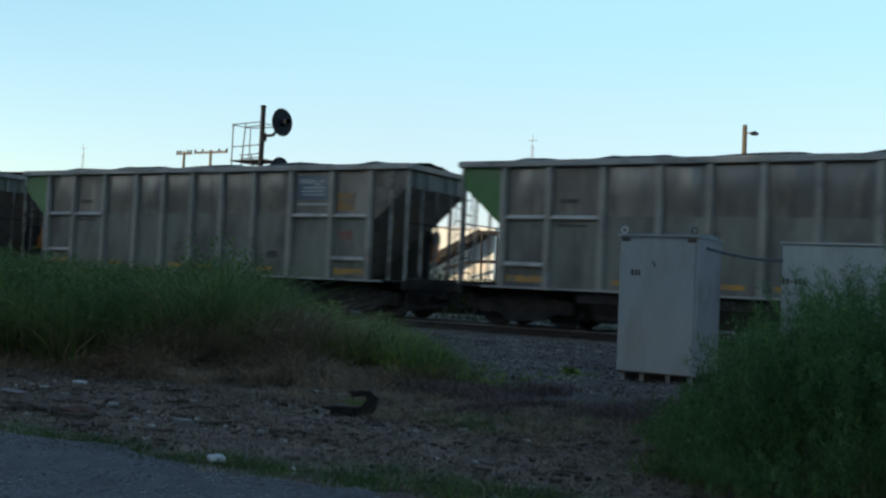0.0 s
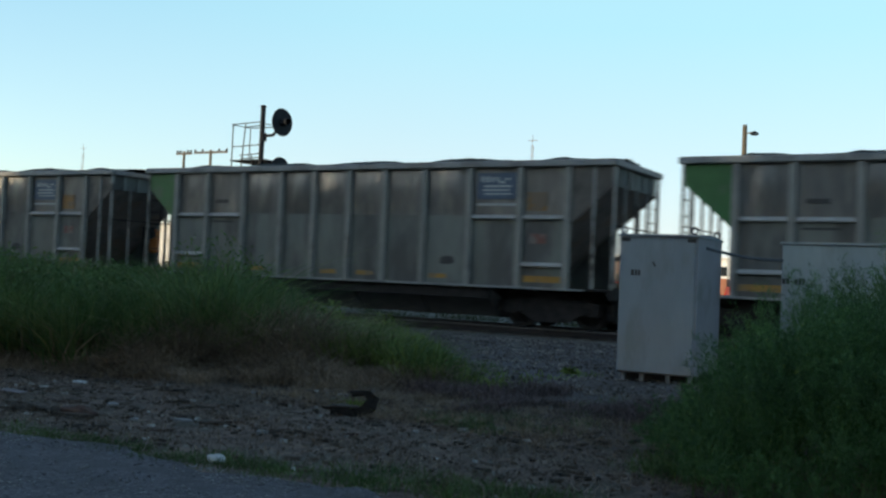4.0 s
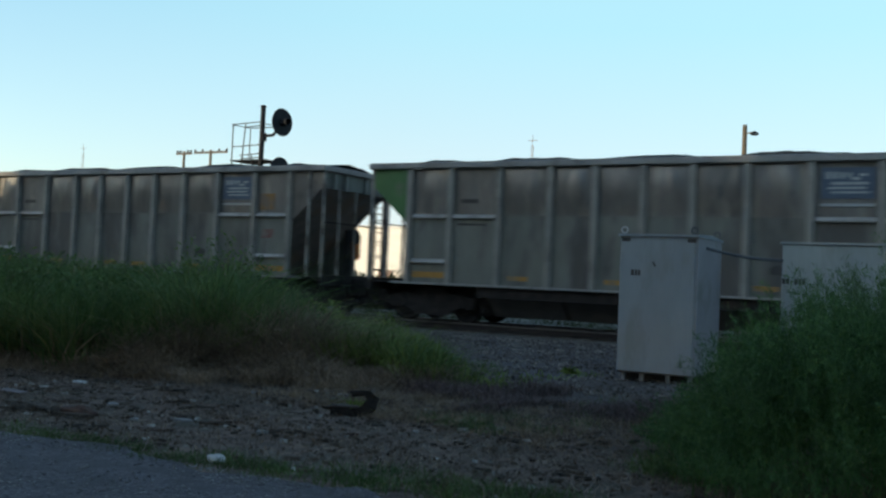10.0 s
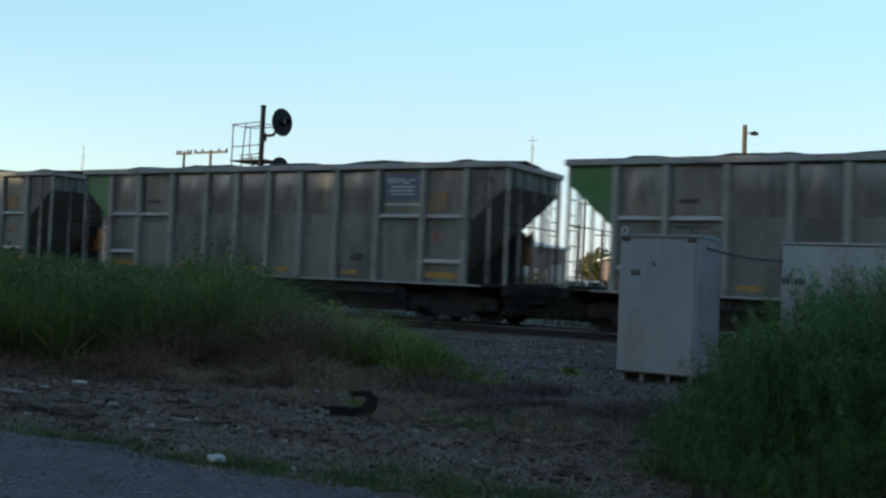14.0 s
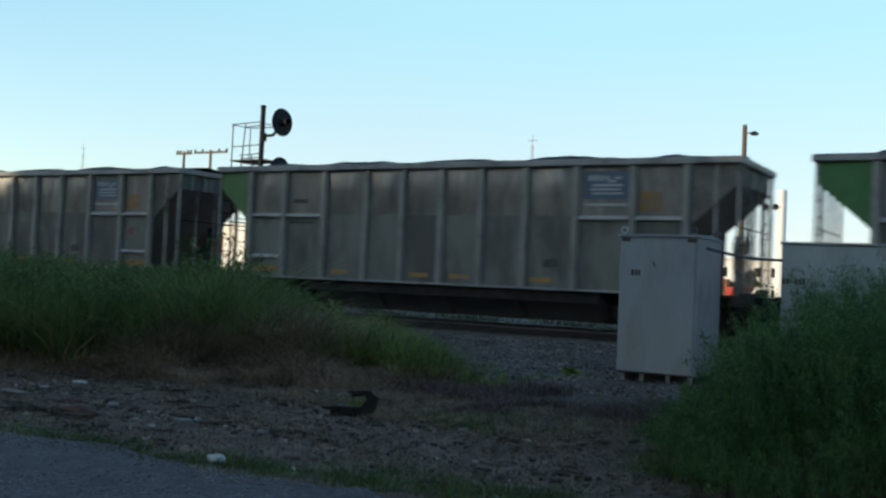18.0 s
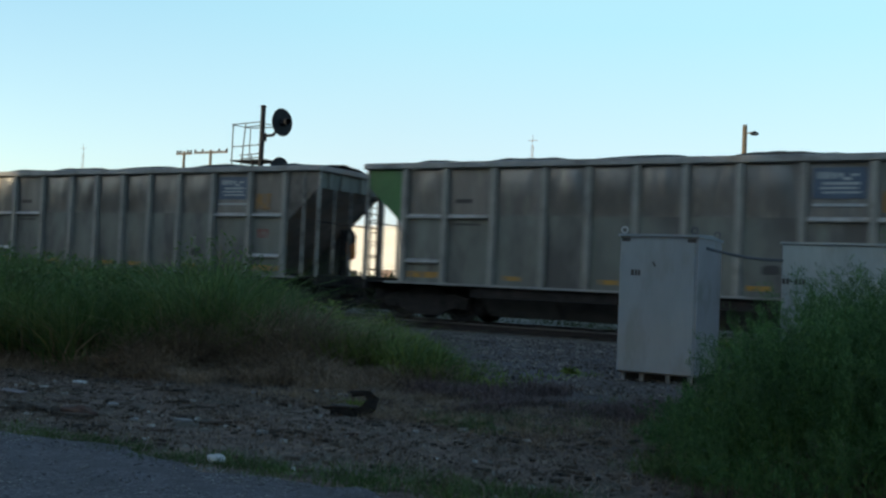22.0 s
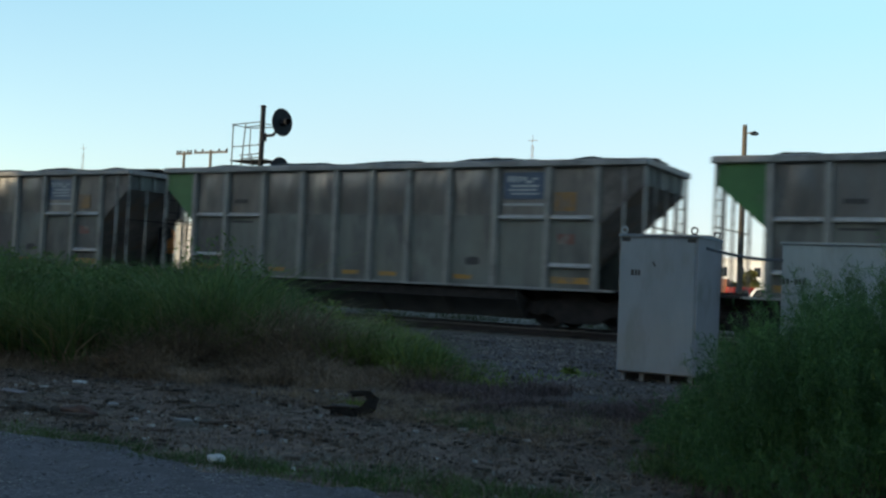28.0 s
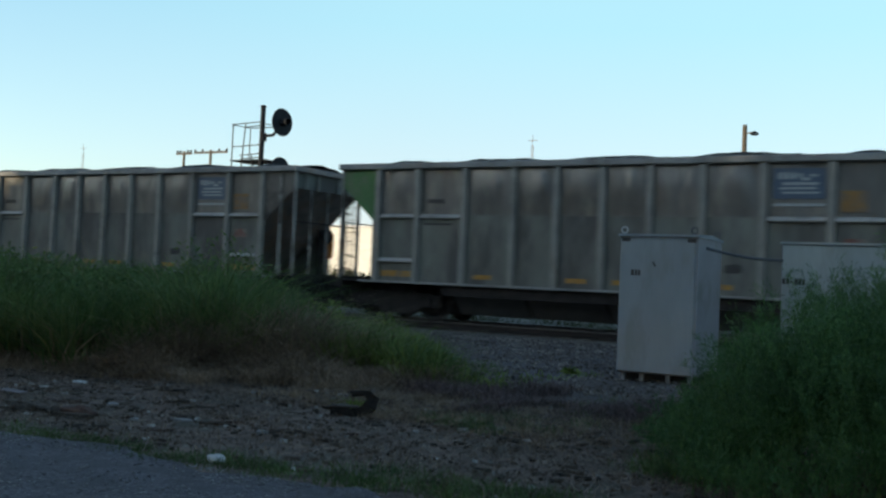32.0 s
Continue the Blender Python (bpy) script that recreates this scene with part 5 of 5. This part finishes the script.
    h = np.where(x < -13.5, 1.45, 0.85) + 0.20 * np.sin(x * 1.3) + 0.14 * np.sin(x * 3.1 + 1)
    keep = (x < -13.5) | (0.6 * np.sin(x * 0.9) * np.sin(x * 0.37 + 1) + rng.uniform(-0.3, 0.9, n) > 0)
    x, y, h = x[keep], y[keep], h[keep]
    m = len(x)
    v = leaning_blades(rng, x, y, h * rng.uniform(0.5, 1.15, m), rng.uniform(0.03, 0.07, m), 0.5, rng.uniform(0, math.tau, m), np.abs(rng.normal(0.1, 0.3, m)))
    blade_soup("far_weeds", v, L_FAR, "strip of rank dark green weeds beyond the track")
    pick = rng.integers(0, m, 40000)
    p = np.stack([x[pick], y[pick], ground_height(x[pick], y[pick]) + h[pick] * rng.uniform(0.2, 1.05, len(pick))], 1)
    small_leaves(rng, "far_leaves", p, rng.uniform(0, math.tau, len(pick)), (0.08, 0.20), (0.02, 0.05), L_FAR, "leafy tops of weeds beyond the track")
    # straw and dead grass lying on the dirt
    n = 90000
    x, y = rng.uniform(-18, 1.0, n), rng.uniform(-15.95, -6.0, n)
    patch = np.sin(x * 1.1 + np.sin(y * 1.9)) * np.sin(y * 1.7 + 0.6) + 0.5 * np.sin(x * 3.1 + y) * np.sin(y * 3.3 - x)
    keep = (rng.uniform(-1.3, 1.0, n) < patch) & ((y < -9) | (rng.uniform(0, 1, n) < 0.35))
    x, y = x[keep], y[keep]
    n = len(x)
    c = np.stack([x, y, ground_height(x, y) + rng.uniform(0.004, 0.035, n)], 1)
    v, f = straws(rng, c, rng.uniform(0.05, 0.24, n), rng.uniform(0.004, 0.011, n), 0.12)
    soup("dead_grass", v, f, L_LITTER, "flattened dead grass strewn over dirt", "grass")
    n = 60000
    x, y = rng.uniform(-17, 1.0, n), rng.uniform(-15.7, -8.0, n)
    patch = np.sin(x * 0.9 + 1.4 * np.sin(y * 1.3)) * np.sin(y * 1.9 + 0.4 * x) + 0.6 * np.sin(x * 2.6 + y) * np.sin(y * 4.3 - x)
    keep = rng.uniform(-0.7, 1.1, n) < patch
    x, y = x[keep], y[keep]
    roots = np.stack([x, y, ground_height(x, y) - 0.004], 1)
    v, f = blades(rng, roots, rng.uniform(0.02, 0.085, len(x)), rng.uniform(0.006, 0.016, len(x)), 1.6)
    soup("dead_thatch", v, f, L_LITTER, "matted tan thatch of dead grass", "grass")
    n = 15000
    x = rng.uniform(-5.9, -2.9, n)
    y = -10.5 + 0.2 * np.sin(x * 2.1) + rng.normal(0, 0.55, n) + 0.62 * (x + 5.0)
    lump = np.sin(x * 3.1 + y) * np.sin(y * 2.7 - x) + 0.4 * np.sin(x * 7.1) * np.sin(y * 6.3)
    keep = rng.uniform(-0.9, 0.9, n) < lump
    x, y = x[keep], y[keep]
    n = len(x)
    v = leaning_blades(rng, x, y, rng.uniform(0.06, 0.26, n) * (1 + 0.5 * np.sin(x * 1.7 + 0.8)), rng.uniform(0.005, 0.013, n), 1.2, rng.uniform(0, math.tau, n), rng.uniform(0, 1, n))
    # more of them in clumps on the gravel's edge
    n = 34
    cx = rng.uniform(-7.4, -5.9, n)
    cy = rng.uniform(-10.4, -8.6, n) + 0.3 * (cx + 6.6)
    k = np.repeat(np.arange(n), 70)
    m = len(k)
    w = leaning_blades(rng, cx[k] + rng.normal(0, 0.16, m), cy[k] + rng.normal(0, 0.13, m), (rng.uniform(0.10, 0.30, n)[k]) * rng.uniform(0.4, 1.2, m), rng.uniform(0.006, 0.014, m), 1.2, rng.uniform(0, math.tau, n)[k], np.abs(rng.normal(0.4, 0.4, n)).clip(0, 1.2)[k])
    v = np.concatenate([v, w])
    blade_soup("brown_weeds", v, L_DEAD, "low patches of dead brown weeds on dirt")
    # bleached straw in tufts on the open dirt
    n = 230
    cx = rng.uniform(-8.6, -3.6, n)
    cy = rng.uniform(-12.6, -9.6, n) - 0.25 * (cx + 6.5)
    k = np.repeat(np.arange(n), 60)
    m = len(k)
    x, y = cx[k] + rng.normal(0, 0.13, m), cy[k] + rng.normal(0, 0.11, m)
    v = leaning_blades(rng, x, y, rng.uniform(0.03, 0.13, m), rng.uniform(0.004, 0.010, m), 1.4, rng.uniform(0, math.tau, n)[k], np.abs(rng.normal(0.5, 0.5, n)).clip(0, 1.3)[k])
    blade_soup("straw_tufts", v, L_DRY, "bleached tufts of short straw on dirt")
    # short green tufts along the road's edge and by the weeds
    tx, ty, th = [], [], []
    spots = [(rng.uniform(-10, -4.9), -15.86 + rng.normal(0, 0.12), rng.uniform(0.03, 0.075)) for _ in range(85)]
    spots += [(rng.uniform(-4.7, -2.4), rng.uniform(-15.95, -15.2), 0.08) for _ in range(60)]
    spots += [(rng.uniform(-2.95, -2.2), rng.uniform(-14.2, -12.0), rng.uniform(0.08, 0.22)) for _ in range(40)]
    spots += [(rng.uniform(-5.9, -5.1), rng.uniform(-12.8, -11.0), 0.09) for _ in range(14)]
    spots += [(rng.uniform(-9.2, -7.2), rng.uniform(-7.6, -6.2), 0.13) for _ in range(14)]
    spots += [(rng.uniform(-5.2, -4.2), rng.uniform(-13, -9), 0.10) for _ in range(16)]
    for a, b, c in spots:
        m = 46
        tx.append(rng.normal(a, 0.13, m)), ty.append(rng.normal(b, 0.09, m)), th.append(np.full(m, c) * rng.uniform(0.4, 1.5, m))
    x, y, h = np.concatenate(tx), np.concatenate(ty), np.concatenate(th)
    roots = np.stack([x, y, ground_height(x, y) - 0.005], 1)
    v, f = blades(rng, roots, h, rng.uniform(0.004, 0.009, len(x)), 1.0)
    soup("grass_tufts", v, f, L_TUFT, "short green tufts along the edge of the asphalt", "grass")


def bush_height(x, y):
    """Height of the feathery weeds over the ground: a long slope that rises away from the gravel."""
    along = np.interp(x + 0.28 * (y + 12.7), [-3.25, -3.0, -2.66, -2.38, -2.1, -1.78, -1.45, -1.1, -0.3, 0.7, 1.5], [0.05, 0.18, 0.66, 1.02, 1.34, 1.60, 1.78, 1.90, 1.96, 1.7, 0.9])
    return along * np.interp(y, [-15.0, -14.7, -14.2, -13.5, -12.8, -12.2, -11.6, -11.2], [0.10, 0.55, 0.90, 1.0, 1.03, 1.0, 0.75, 0.4])


def grow_bush():
    bush = thing("weed_bush", pose(-1.05, -12.7, -0.5), "large feathery green weed bush swaying in the breeze", "bush")
    rng = np.random.default_rng(17)
    spots = [(x + rng.uniform(-0.14, 0.14), y + rng.uniform(-0.14, 0.14)) for x in np.arange(-3.25, 1.4, 0.31) for y in np.arange(-14.8, -11.3, 0.31)]
    for x, y in spots:
        tall = float(bush_height(x, y)) * (0.90 + 0.20 * noise.noise((x * 1.5, y * 1.5, 0.4)))
        # the far corner behind the viewer's side is never seen
        if (x > 0.2 and y > -13) or tall < 0.05 or x + 0.5 * (y + 12.7) < -3.05:
            continue
        shoots = 30 if tall > 0.35 else 16
        root = np.stack([rng.normal(0, 0.15, shoots), rng.normal(0, 0.15, shoots), np.zeros(shoots)], 1)
        h = tall * rng.uniform(0.62, 1.04, shoots) * (1 + 0.10 * (rng.uniform(0, 1, shoots) < 0.10))
        way, reach = rng.normal(2.9, 1.2, shoots), rng.uniform(0.10, 0.42, shoots)
        lean = np.stack([np.cos(way), np.sin(way), np.zeros(shoots)], 1) * (reach * (0.25 + 0.6 * h))[:, None]
        m = int(26 + 115 * min(1.0, tall / 1.3))
        f = rng.uniform(0.04, 1, (shoots, m)) ** 0.45
        rise = np.stack([np.zeros_like(f), np.zeros_like(f), f * (1.05 - 0.05 * f * f)], 2) * h[:, None, None]
        c = root[:, None] + rise + lean[:, None] * (f ** 2.0)[:, :, None]
        # side sprigs stand off the stem, narrower towards the tip
        off = rng.normal(0, 1, (shoots, m, 3)) * (0.055 * (1.15 - f) + 0.006)[:, :, None]
        off[:, :, 2] = np.abs(off[:, :, 2]) * 0.6
        c = (c + off).reshape(-1, 3)
        d = np.repeat(lean * 1.3 + np.array([0, 0, 1.0]) * np.maximum(h, 0.2)[:, None], m, 0)
        d = d / np.linalg.norm(d, axis=1)[:, None] * 0.9 + rng.normal(0, 0.75, c.shape)
        d /= np.linalg.norm(d, axis=1)[:, None]
        b = np.cross(d, rng.normal(0, 1, c.shape))
        b /= np.linalg.norm(b, axis=1)[:, None]
        ln = rng.uniform(0.025, 0.075, (len(c), 1))
        v = np.stack([c, c + d * ln * 0.5 - b * 0.0028, c + d * ln, c + d * ln * 0.5 + b * 0.0028], 1).reshape(-1, 3)
        spray = soup("leafy_branch", v, np.arange(len(v)).reshape(-1, 4), L_BUSH, "", "", parent=bush)
        at = pose(x + 1.05, y + 12.7, 0)
        spray.matrix_basis = at
        spray["kind"] = "stuff"
        k = int(np.argmax(h))
        part("stem", Solid().tube(root[k], root[k] + lean[k] * 0.3 + np.array([0, 0, h[k] * 0.6]), 0.008, 5, 0.004), L_TUFT, spray)
        SWAY.append((spray, at))


def scatter(name, x, y, s, seed, material, label, category, flat=1.0):
    """Small angular lumps lying on the ground."""
    rng = np.random.default_rng(seed)
    n = len(x)
    z = np.where((y > -1.1), np.interp(y, [-1.15, -0.35], [-0.40, -0.21]), -9)
    z = np.maximum(z, np.maximum(ground_height(x, y), np.where(y < -16.05, -0.474, -9)))
    c = np.stack([x, y, z + s * 0.2], 1)
    base = np.array([(1, 0, 0), (0, 1, 0), (-1, 0, 0), (0, -1, 0), (0, 0, 0.75 * flat), (0, 0, -0.75 * flat)], float)
    jit = base[None] * rng.uniform(0.6, 1.25, (n, 6, 1)) + rng.normal(0, 0.18, (n, 6, 3)) * np.array([1, 1, flat])
    v = (c[:, None] + jit * s[:, None, None]).reshape(-1, 3)
    tri = np.array([(0, 1, 4), (1, 2, 4), (2, 3, 4), (3, 0, 4), (1, 0, 5), (2, 1, 5), (3, 2, 5), (0, 3, 5)])
    f = (np.arange(n)[:, None, None] * 6 + tri[None]).reshape(-1, 3)
    soup(name, v, f, material, label, category)


def strew_stones():
    rng = np.random.default_rng(5)
    n = 17000
    x, y = rng.uniform(-20, 0.5, n), rng.uniform(-8.5, -0.4, n)
    scatter("loose_stones", x, y, rng.uniform(0.016, 0.045, n), 6, L_STONE, "loose grey ballast stones", "gravel")
    n = 15000
    x, y = rng.uniform(-16, 0.5, n), rng.uniform(-15.9, -7.5, n)
    keep = np.sin(x * 0.9 + y) + np.sin(y * 1.9 + 0.5 * x) + rng.uniform(-1.2, 1.6, n) > 0
    x, y = x[keep], y[keep]
    scatter("dirt_clods", x, y, rng.uniform(0.008, 0.032, len(x)) ** 1.0, 7, L_CLOD, "dark clods and pebbles in the dirt", "dirt")
    n = 9000
    x, y = rng.uniform(-11, -1, n), -16.1 - 2.6 * rng.uniform(0, 1, n) ** 1.2
    keep = np.sin(x * 1.3 + 2 * np.sin(y * 2.1)) * np.sin(y * 3.3 + x) + rng.uniform(-0.8, 1.0, n) > 0
    x, y = x[keep], y[keep]
    n = len(x)
    scatter("road_grit", x, y, rng.uniform(0.005, 0.020, n), 9, L_GRIT, "pale grit on the asphalt", "gravel", 0.4)


def strew_chips():
    """Bark, rotten wood and dead leaves trodden into the dirt, lying in drifts along the road."""
    rng = np.random.default_rng(21)
    for name, n, size, material, label in (("wood_chips", 2000, (0.02, 0.09), M_CHIP, "dark rotten wood chips and bark on dirt"), ("pale_chips", 300, (0.015, 0.055), M_PALECHIP, "pale chips and dry leaves on dirt")):
        x, y = rng.uniform(-14, -2.5, n), rng.uniform(-15.7, -9.5, n)
        drift = np.sin(y * 4.2 + 0.7 * np.sin(x * 0.8) + 0.3 * x) + 0.5 * np.sin(y * 9 - x)
        keep = rng.uniform(-1.4, 1.1, n) < drift
        x, y = x[keep], y[keep]
        n = len(x)
        a = rng.normal(0.25, 1.0, n)
        l = rng.uniform(*size, n)
        w = l * rng.uniform(0.2, 0.5, n)
        t = rng.uniform(0.006, 0.022, n)
        g = ground_height(x, y)
        base = np.array([(-1, -0.6, 0), (1, -1, 0), (0.9, 0.8, 0), (-0.9, 1, 0)])
        jit = base[None] * rng.uniform(0.6, 1.2, (n, 4, 1))
        dx, dy = jit[:, :, 0] * l[:, None], jit[:, :, 1] * w[:, None]
        px = x[:, None] + dx * np.cos(a)[:, None] - dy * np.sin(a)[:, None]
        py = y[:, None] + dx * np.sin(a)[:, None] + dy * np.cos(a)[:, None]
        lo = np.stack([px, py, np.repeat(g[:, None], 4, 1) - 0.004], 2)
        hi = np.stack([px, py, g[:, None] + t[:, None] + rng.uniform(0, 0.015, (n, 4))], 2)
        v = np.concatenate([lo, hi], 1).reshape(-1, 3)
        quad = np.array([(4, 5, 6, 7), (0, 1, 5, 4), (1, 2, 6, 5), (2, 3, 7, 6), (3, 0, 4, 7)])
        soup(name, v, (np.arange(n)[:, None, None] * 8 + quad[None]).reshape(-1, 4), material, label, "litter")


def drop_litter():
    def at(x, y, up=0.0):
        return float(ground_height(x, y)) + up
    # crushed cup at the road's edge
    s = Solid().turned([(0.02, 0), (0.050, 0.006), (0.062, 0.026), (0.058, 0.046), (0.042, 0.062), (0.036, 0.052), (0.012, 0.050)], (0, 0, 0), (0.12, 0.1, 1), 12)
    s.v = [(x * 1.3 + 0.008 * math.sin(y * 60), y + 0.008 * math.sin(x * 70), z + 0.006 * math.sin(x * 50 + y * 40)) for x, y, z in s.v]
    whole("crushed_cup", s, M_PAPER, "crushed white paper cup on the road's edge", "litter", m=pose(-5.70, -15.82, at(-5.70, -15.82, 0.0)))
    for x, y, a, turn, pale in ((-10.68, -12.88, 0.10, 10, 1), (-12.2, -13.4, 0.08, 40, 1), (-7.49, -14.33, 0.12, 5, 0), (-8.72, -14.12, 0.11, -20, 0), (-7.78, -14.71, 0.05, 70, 0), (-6.32, -14.5, 0.06, 30, 0), (-8.57, -11.96, 0.06, 100, 0)):
        s = Solid().prism([(-a, -0.03), (a * 0.3, -0.05), (a, 0.01), (a * 0.2, 0.05), (-a * 0.7, 0.04)], "z", 0.0, 0.025)
        s.v = [(p, q, w + 0.03 * noise.noise((p * 20 + x, q * 20, 1.0)) + 0.012) for p, q, w in s.v]
        whole("paper_scrap" if pale else "flat_stone", s, M_PAPER if pale else M_SLAB, "torn pale scrap of paper on dirt" if pale else "flat pale grey stone on the dirt", "litter" if pale else "stone", m=pose(x, y, at(x, y, 0.0), 0, 0, turn))
    # faded cardboard, bent
    s = Solid().prism([(-0.20, 0.0), (-0.05, 0.05), (0.20, 0.02), (0.20, 0.03), (-0.05, 0.06), (-0.20, 0.01)], "y", -0.10, 0.10)
    whole("cardboard_scrap", s, M_CARD, "faded pinkish scrap of cardboard on dirt", "litter", m=pose(-10.22, -14.33, at(-10.22, -14.33), 0, 0, 25))
    # rotten log: a thin broken length and a crumbling thick end
    def rough(solid, amount, fine):
        solid.v = [(x + amount * noise.noise((x * fine, y * fine, z * fine)), y + amount * noise.noise((y * fine, z * fine, x * fine + 3)), z + amount * noise.noise((z * fine, x * fine + 5, y * fine))) for x, y, z in solid.v]
        return solid
    log = thing("fallen_log", pose(-8.6, -14.9, at(-8.6, -14.9)), "rotten dark log with a reddish broken end lying on dirt", "log")
    for a, b, steps, thick in (((-0.56, -0.18), (-0.30, 0.02), 7, 0.044), ((-0.30, -0.02), (-0.08, 0.03), 6, 0.036)):
        run = [Vector((a[0] + (b[0] - a[0]) * k / steps, a[1] + (b[1] - a[1]) * k / steps + 0.012 * math.sin(k * 2.3), 0.040 + 0.014 * math.sin(k * 1.7))) for k in range(steps + 1)]
        part("trunk", rough(Solid().sweep(run, thick, 9), 0.026, 17), M_PLANK, log)
    s = Solid().turned([(0.006, -0.21), (0.050, -0.16), (0.075, -0.07), (0.090, 0.0), (0.078, 0.07), (0.046, 0.14), (0.008, 0.21)], (0.18, 0.06, 0.045), (0.93, 0.34, -0.04), 12)
    part("broken_end", rough(s, 0.038, 13), M_ROT, log, "crumbling brown broken end")
    s = Solid().prism([(-0.19, -0.06), (0.03, -0.10), (0.25, -0.07), (0.05, 0.0), (-0.16, 0.0)], "z", 0.0, 0.045)
    s.v = [(x + 0.22, y + 0.35 * x - 0.02, z + 0.012) for x, y, z in s.v]
    part("bark", rough(s, 0.02, 15), M_PLANK, log, "dark loose bark")
    # crumbs of reddish rotten wood
    crumbs = random.Random(31)
    for x, y, l in ((-9.42, -14.30, 0.16), (-9.20, -14.22, 0.10), (-7.34, -14.98, 0.13), (-7.16, -14.95, 0.11), (-7.22, -15.08, 0.08), (-7.02, -14.16, 0.10), (-6.92, -14.06, 0.07), (-6.30, -14.28, 0.09), (-5.72, -13.9, 0.08), (-8.1, -14.55, 0.09)):
        s = Solid().prism([(-l, -0.01), (-l * 0.2, -0.035), (l, -0.012), (l * 0.5, 0.022), (-l * 0.7, 0.028)], "z", -0.004, 0.024)
        whole("rotten_wood", rough(s, 0.02, 25), M_ROT, "reddish crumb of rotten wood on dirt", "wood", "rotten wood", m=pose(x, y, at(x, y), 0, 0, crumbs.uniform(0, 60)))
    # torn strip of tyre, curled over on itself, with dust on its flat end: (along, up, half thickness, half width)
    run = [(-0.36, 0.06, 0.012, 0.07), (-0.27, 0.06, 0.03, 0.10), (-0.14, 0.03, 0.05, 0.12), (-0.02, 0.0, 0.045, 0.12), (0.08, 0.03, 0.07, 0.11), (0.14, 0.10, 0.072, 0.10), (0.165, 0.18, 0.056, 0.09), (0.12, 0.232, 0.032, 0.08), (0.03, 0.262, 0.020, 0.07), (-0.06, 0.262, 0.008, 0.05)]
    vs, n = [], len(run)
    for k, (x, z, t, half) in enumerate(run):
        p, q = run[max(k - 1, 0)], run[min(k + 1, n - 1)]
        dx, dz = q[0] - p[0], q[1] - p[1]
        ln = math.hypot(dx, dz)
        nx, nz = -dz / ln * t, dx / ln * t
        w = 0.02 * math.sin(k * 2.1)
        vs += [(x - nx, w - half, z - nz), (x - nx, w + half, z - nz), (x + nx, w + half * 0.8, z + nz), (x + nx, w - half * 0.8, z + nz)]
    fs = [(3, 2, 1, 0), tuple(range(4 * n - 4, 4 * n))]
    for k in range(n - 1):
        fs += [(4 * k + i, 4 * k + (i + 1) % 4, 4 * k + 4 + (i + 1) % 4, 4 * k + 4 + i) for i in range(4)]
    s = Solid().add(vs, fs)
    s.v = [(x + 0.02 * math.sin(y * 14 + z * 9), y + 0.4 * z * z, 0.86 * z + 0.014 * math.sin(x * 17 + y * 11)) for x, y, z in s.v]
    tyre = thing("tyre_scrap", pose(-6.57, -12.6, at(-6.57, -12.6, 0.03), 0, 0, 42), "torn curled strip of black tyre lying in the dirt", "litter")
    part("carcass", rough(s, 0.05, 15), M_RUBBER, tyre)
    s = Solid().prism([(-0.35, -0.05), (-0.16, -0.11), (0.02, -0.10), (0.05, 0.06), (-0.15, 0.11), (-0.33, 0.06)], "z", 0.05, 0.068)
    s.v = [(x, y, z + 0.022 * math.cos(x * 9) + (0.03 if x < -0.1 else -0.012)) for x, y, z in s.v]
    part("tread_flap", rough(s, 0.025, 14), M_DUSTY, tyre, "dusty brown flap of tread")
    for k in range(4):
        c = -0.30 + 0.085 * k
        part("tread_block", rough(Solid().box(c, c + 0.05, -0.115, -0.075, 0.0, 0.055, 0.006), 0.02, 20), M_RUBBER, tyre)
    rng = np.random.default_rng(37)
    m = 90
    x, y = rng.normal(-6.66, 0.05, m), rng.normal(-12.50, 0.05, m)
    v = leaning_blades(rng, x, y, rng.uniform(0.14, 0.27, m), rng.uniform(0.012, 0.024, m), 0.8, rng.uniform(0, math.tau, m), rng.uniform(0.1, 0.8, m))
    blade_soup("weed_sprout", v, L_LIGHT, "bright green weed sprouting inside torn tyre")
    for x, y, l, a in ((-7.6, -14.2, 0.30, -20), (-7.0, -14.35, 0.22, 10), (-6.2, -14.4, 0.16, 40), (-8.0, -13.6, 0.2, 60)):
        s = Solid().tube((-l, 0, 0.015), (0, 0.03, 0.03), 0.018, 6).tube((0, 0.03, 0.03), (l, -0.02, 0.018), 0.018, 6, 0.008)
        whole("stick", s, M_PLANK, "dark broken stick on dirt", "stick", "sticks", m=pose(x, y, at(x, y), 0, 0, a))


def lay_ties():
    tie = Solid().box(-0.115, 0.115, -1.3, 1.3, -0.175, 0.0, 0.012).mesh("tie", M_TIE)
    plate = Solid().box(-0.09, 0.09, -0.17, 0.17, 0.0, 0.012).mesh("tie_plate", M_RUST)
    bed = thing("ties", pose(0, 0, 0), "row of weathered wooden ties under the rails", "ties", "", "structure")
    for k in range(150):
        ob = new("tie", tie)
        ob.parent = bed
        ob.matrix_basis = pose(-70 + k * 0.53, 1.6, -0.192)
        for y in (-0.75, 0.75):
            p = new("tie_plate", plate)
            p.parent = ob
            p.matrix_basis = pose(0, y, 0)


lay_ground()
lay_track()
build_cabinets()
build_signal()
build_poles()
build_far_side()
build_trees()
grow_grass()
grow_bush()
strew_stones()
strew_chips()
drop_litter()
make_train()
lay_ties()
motions()
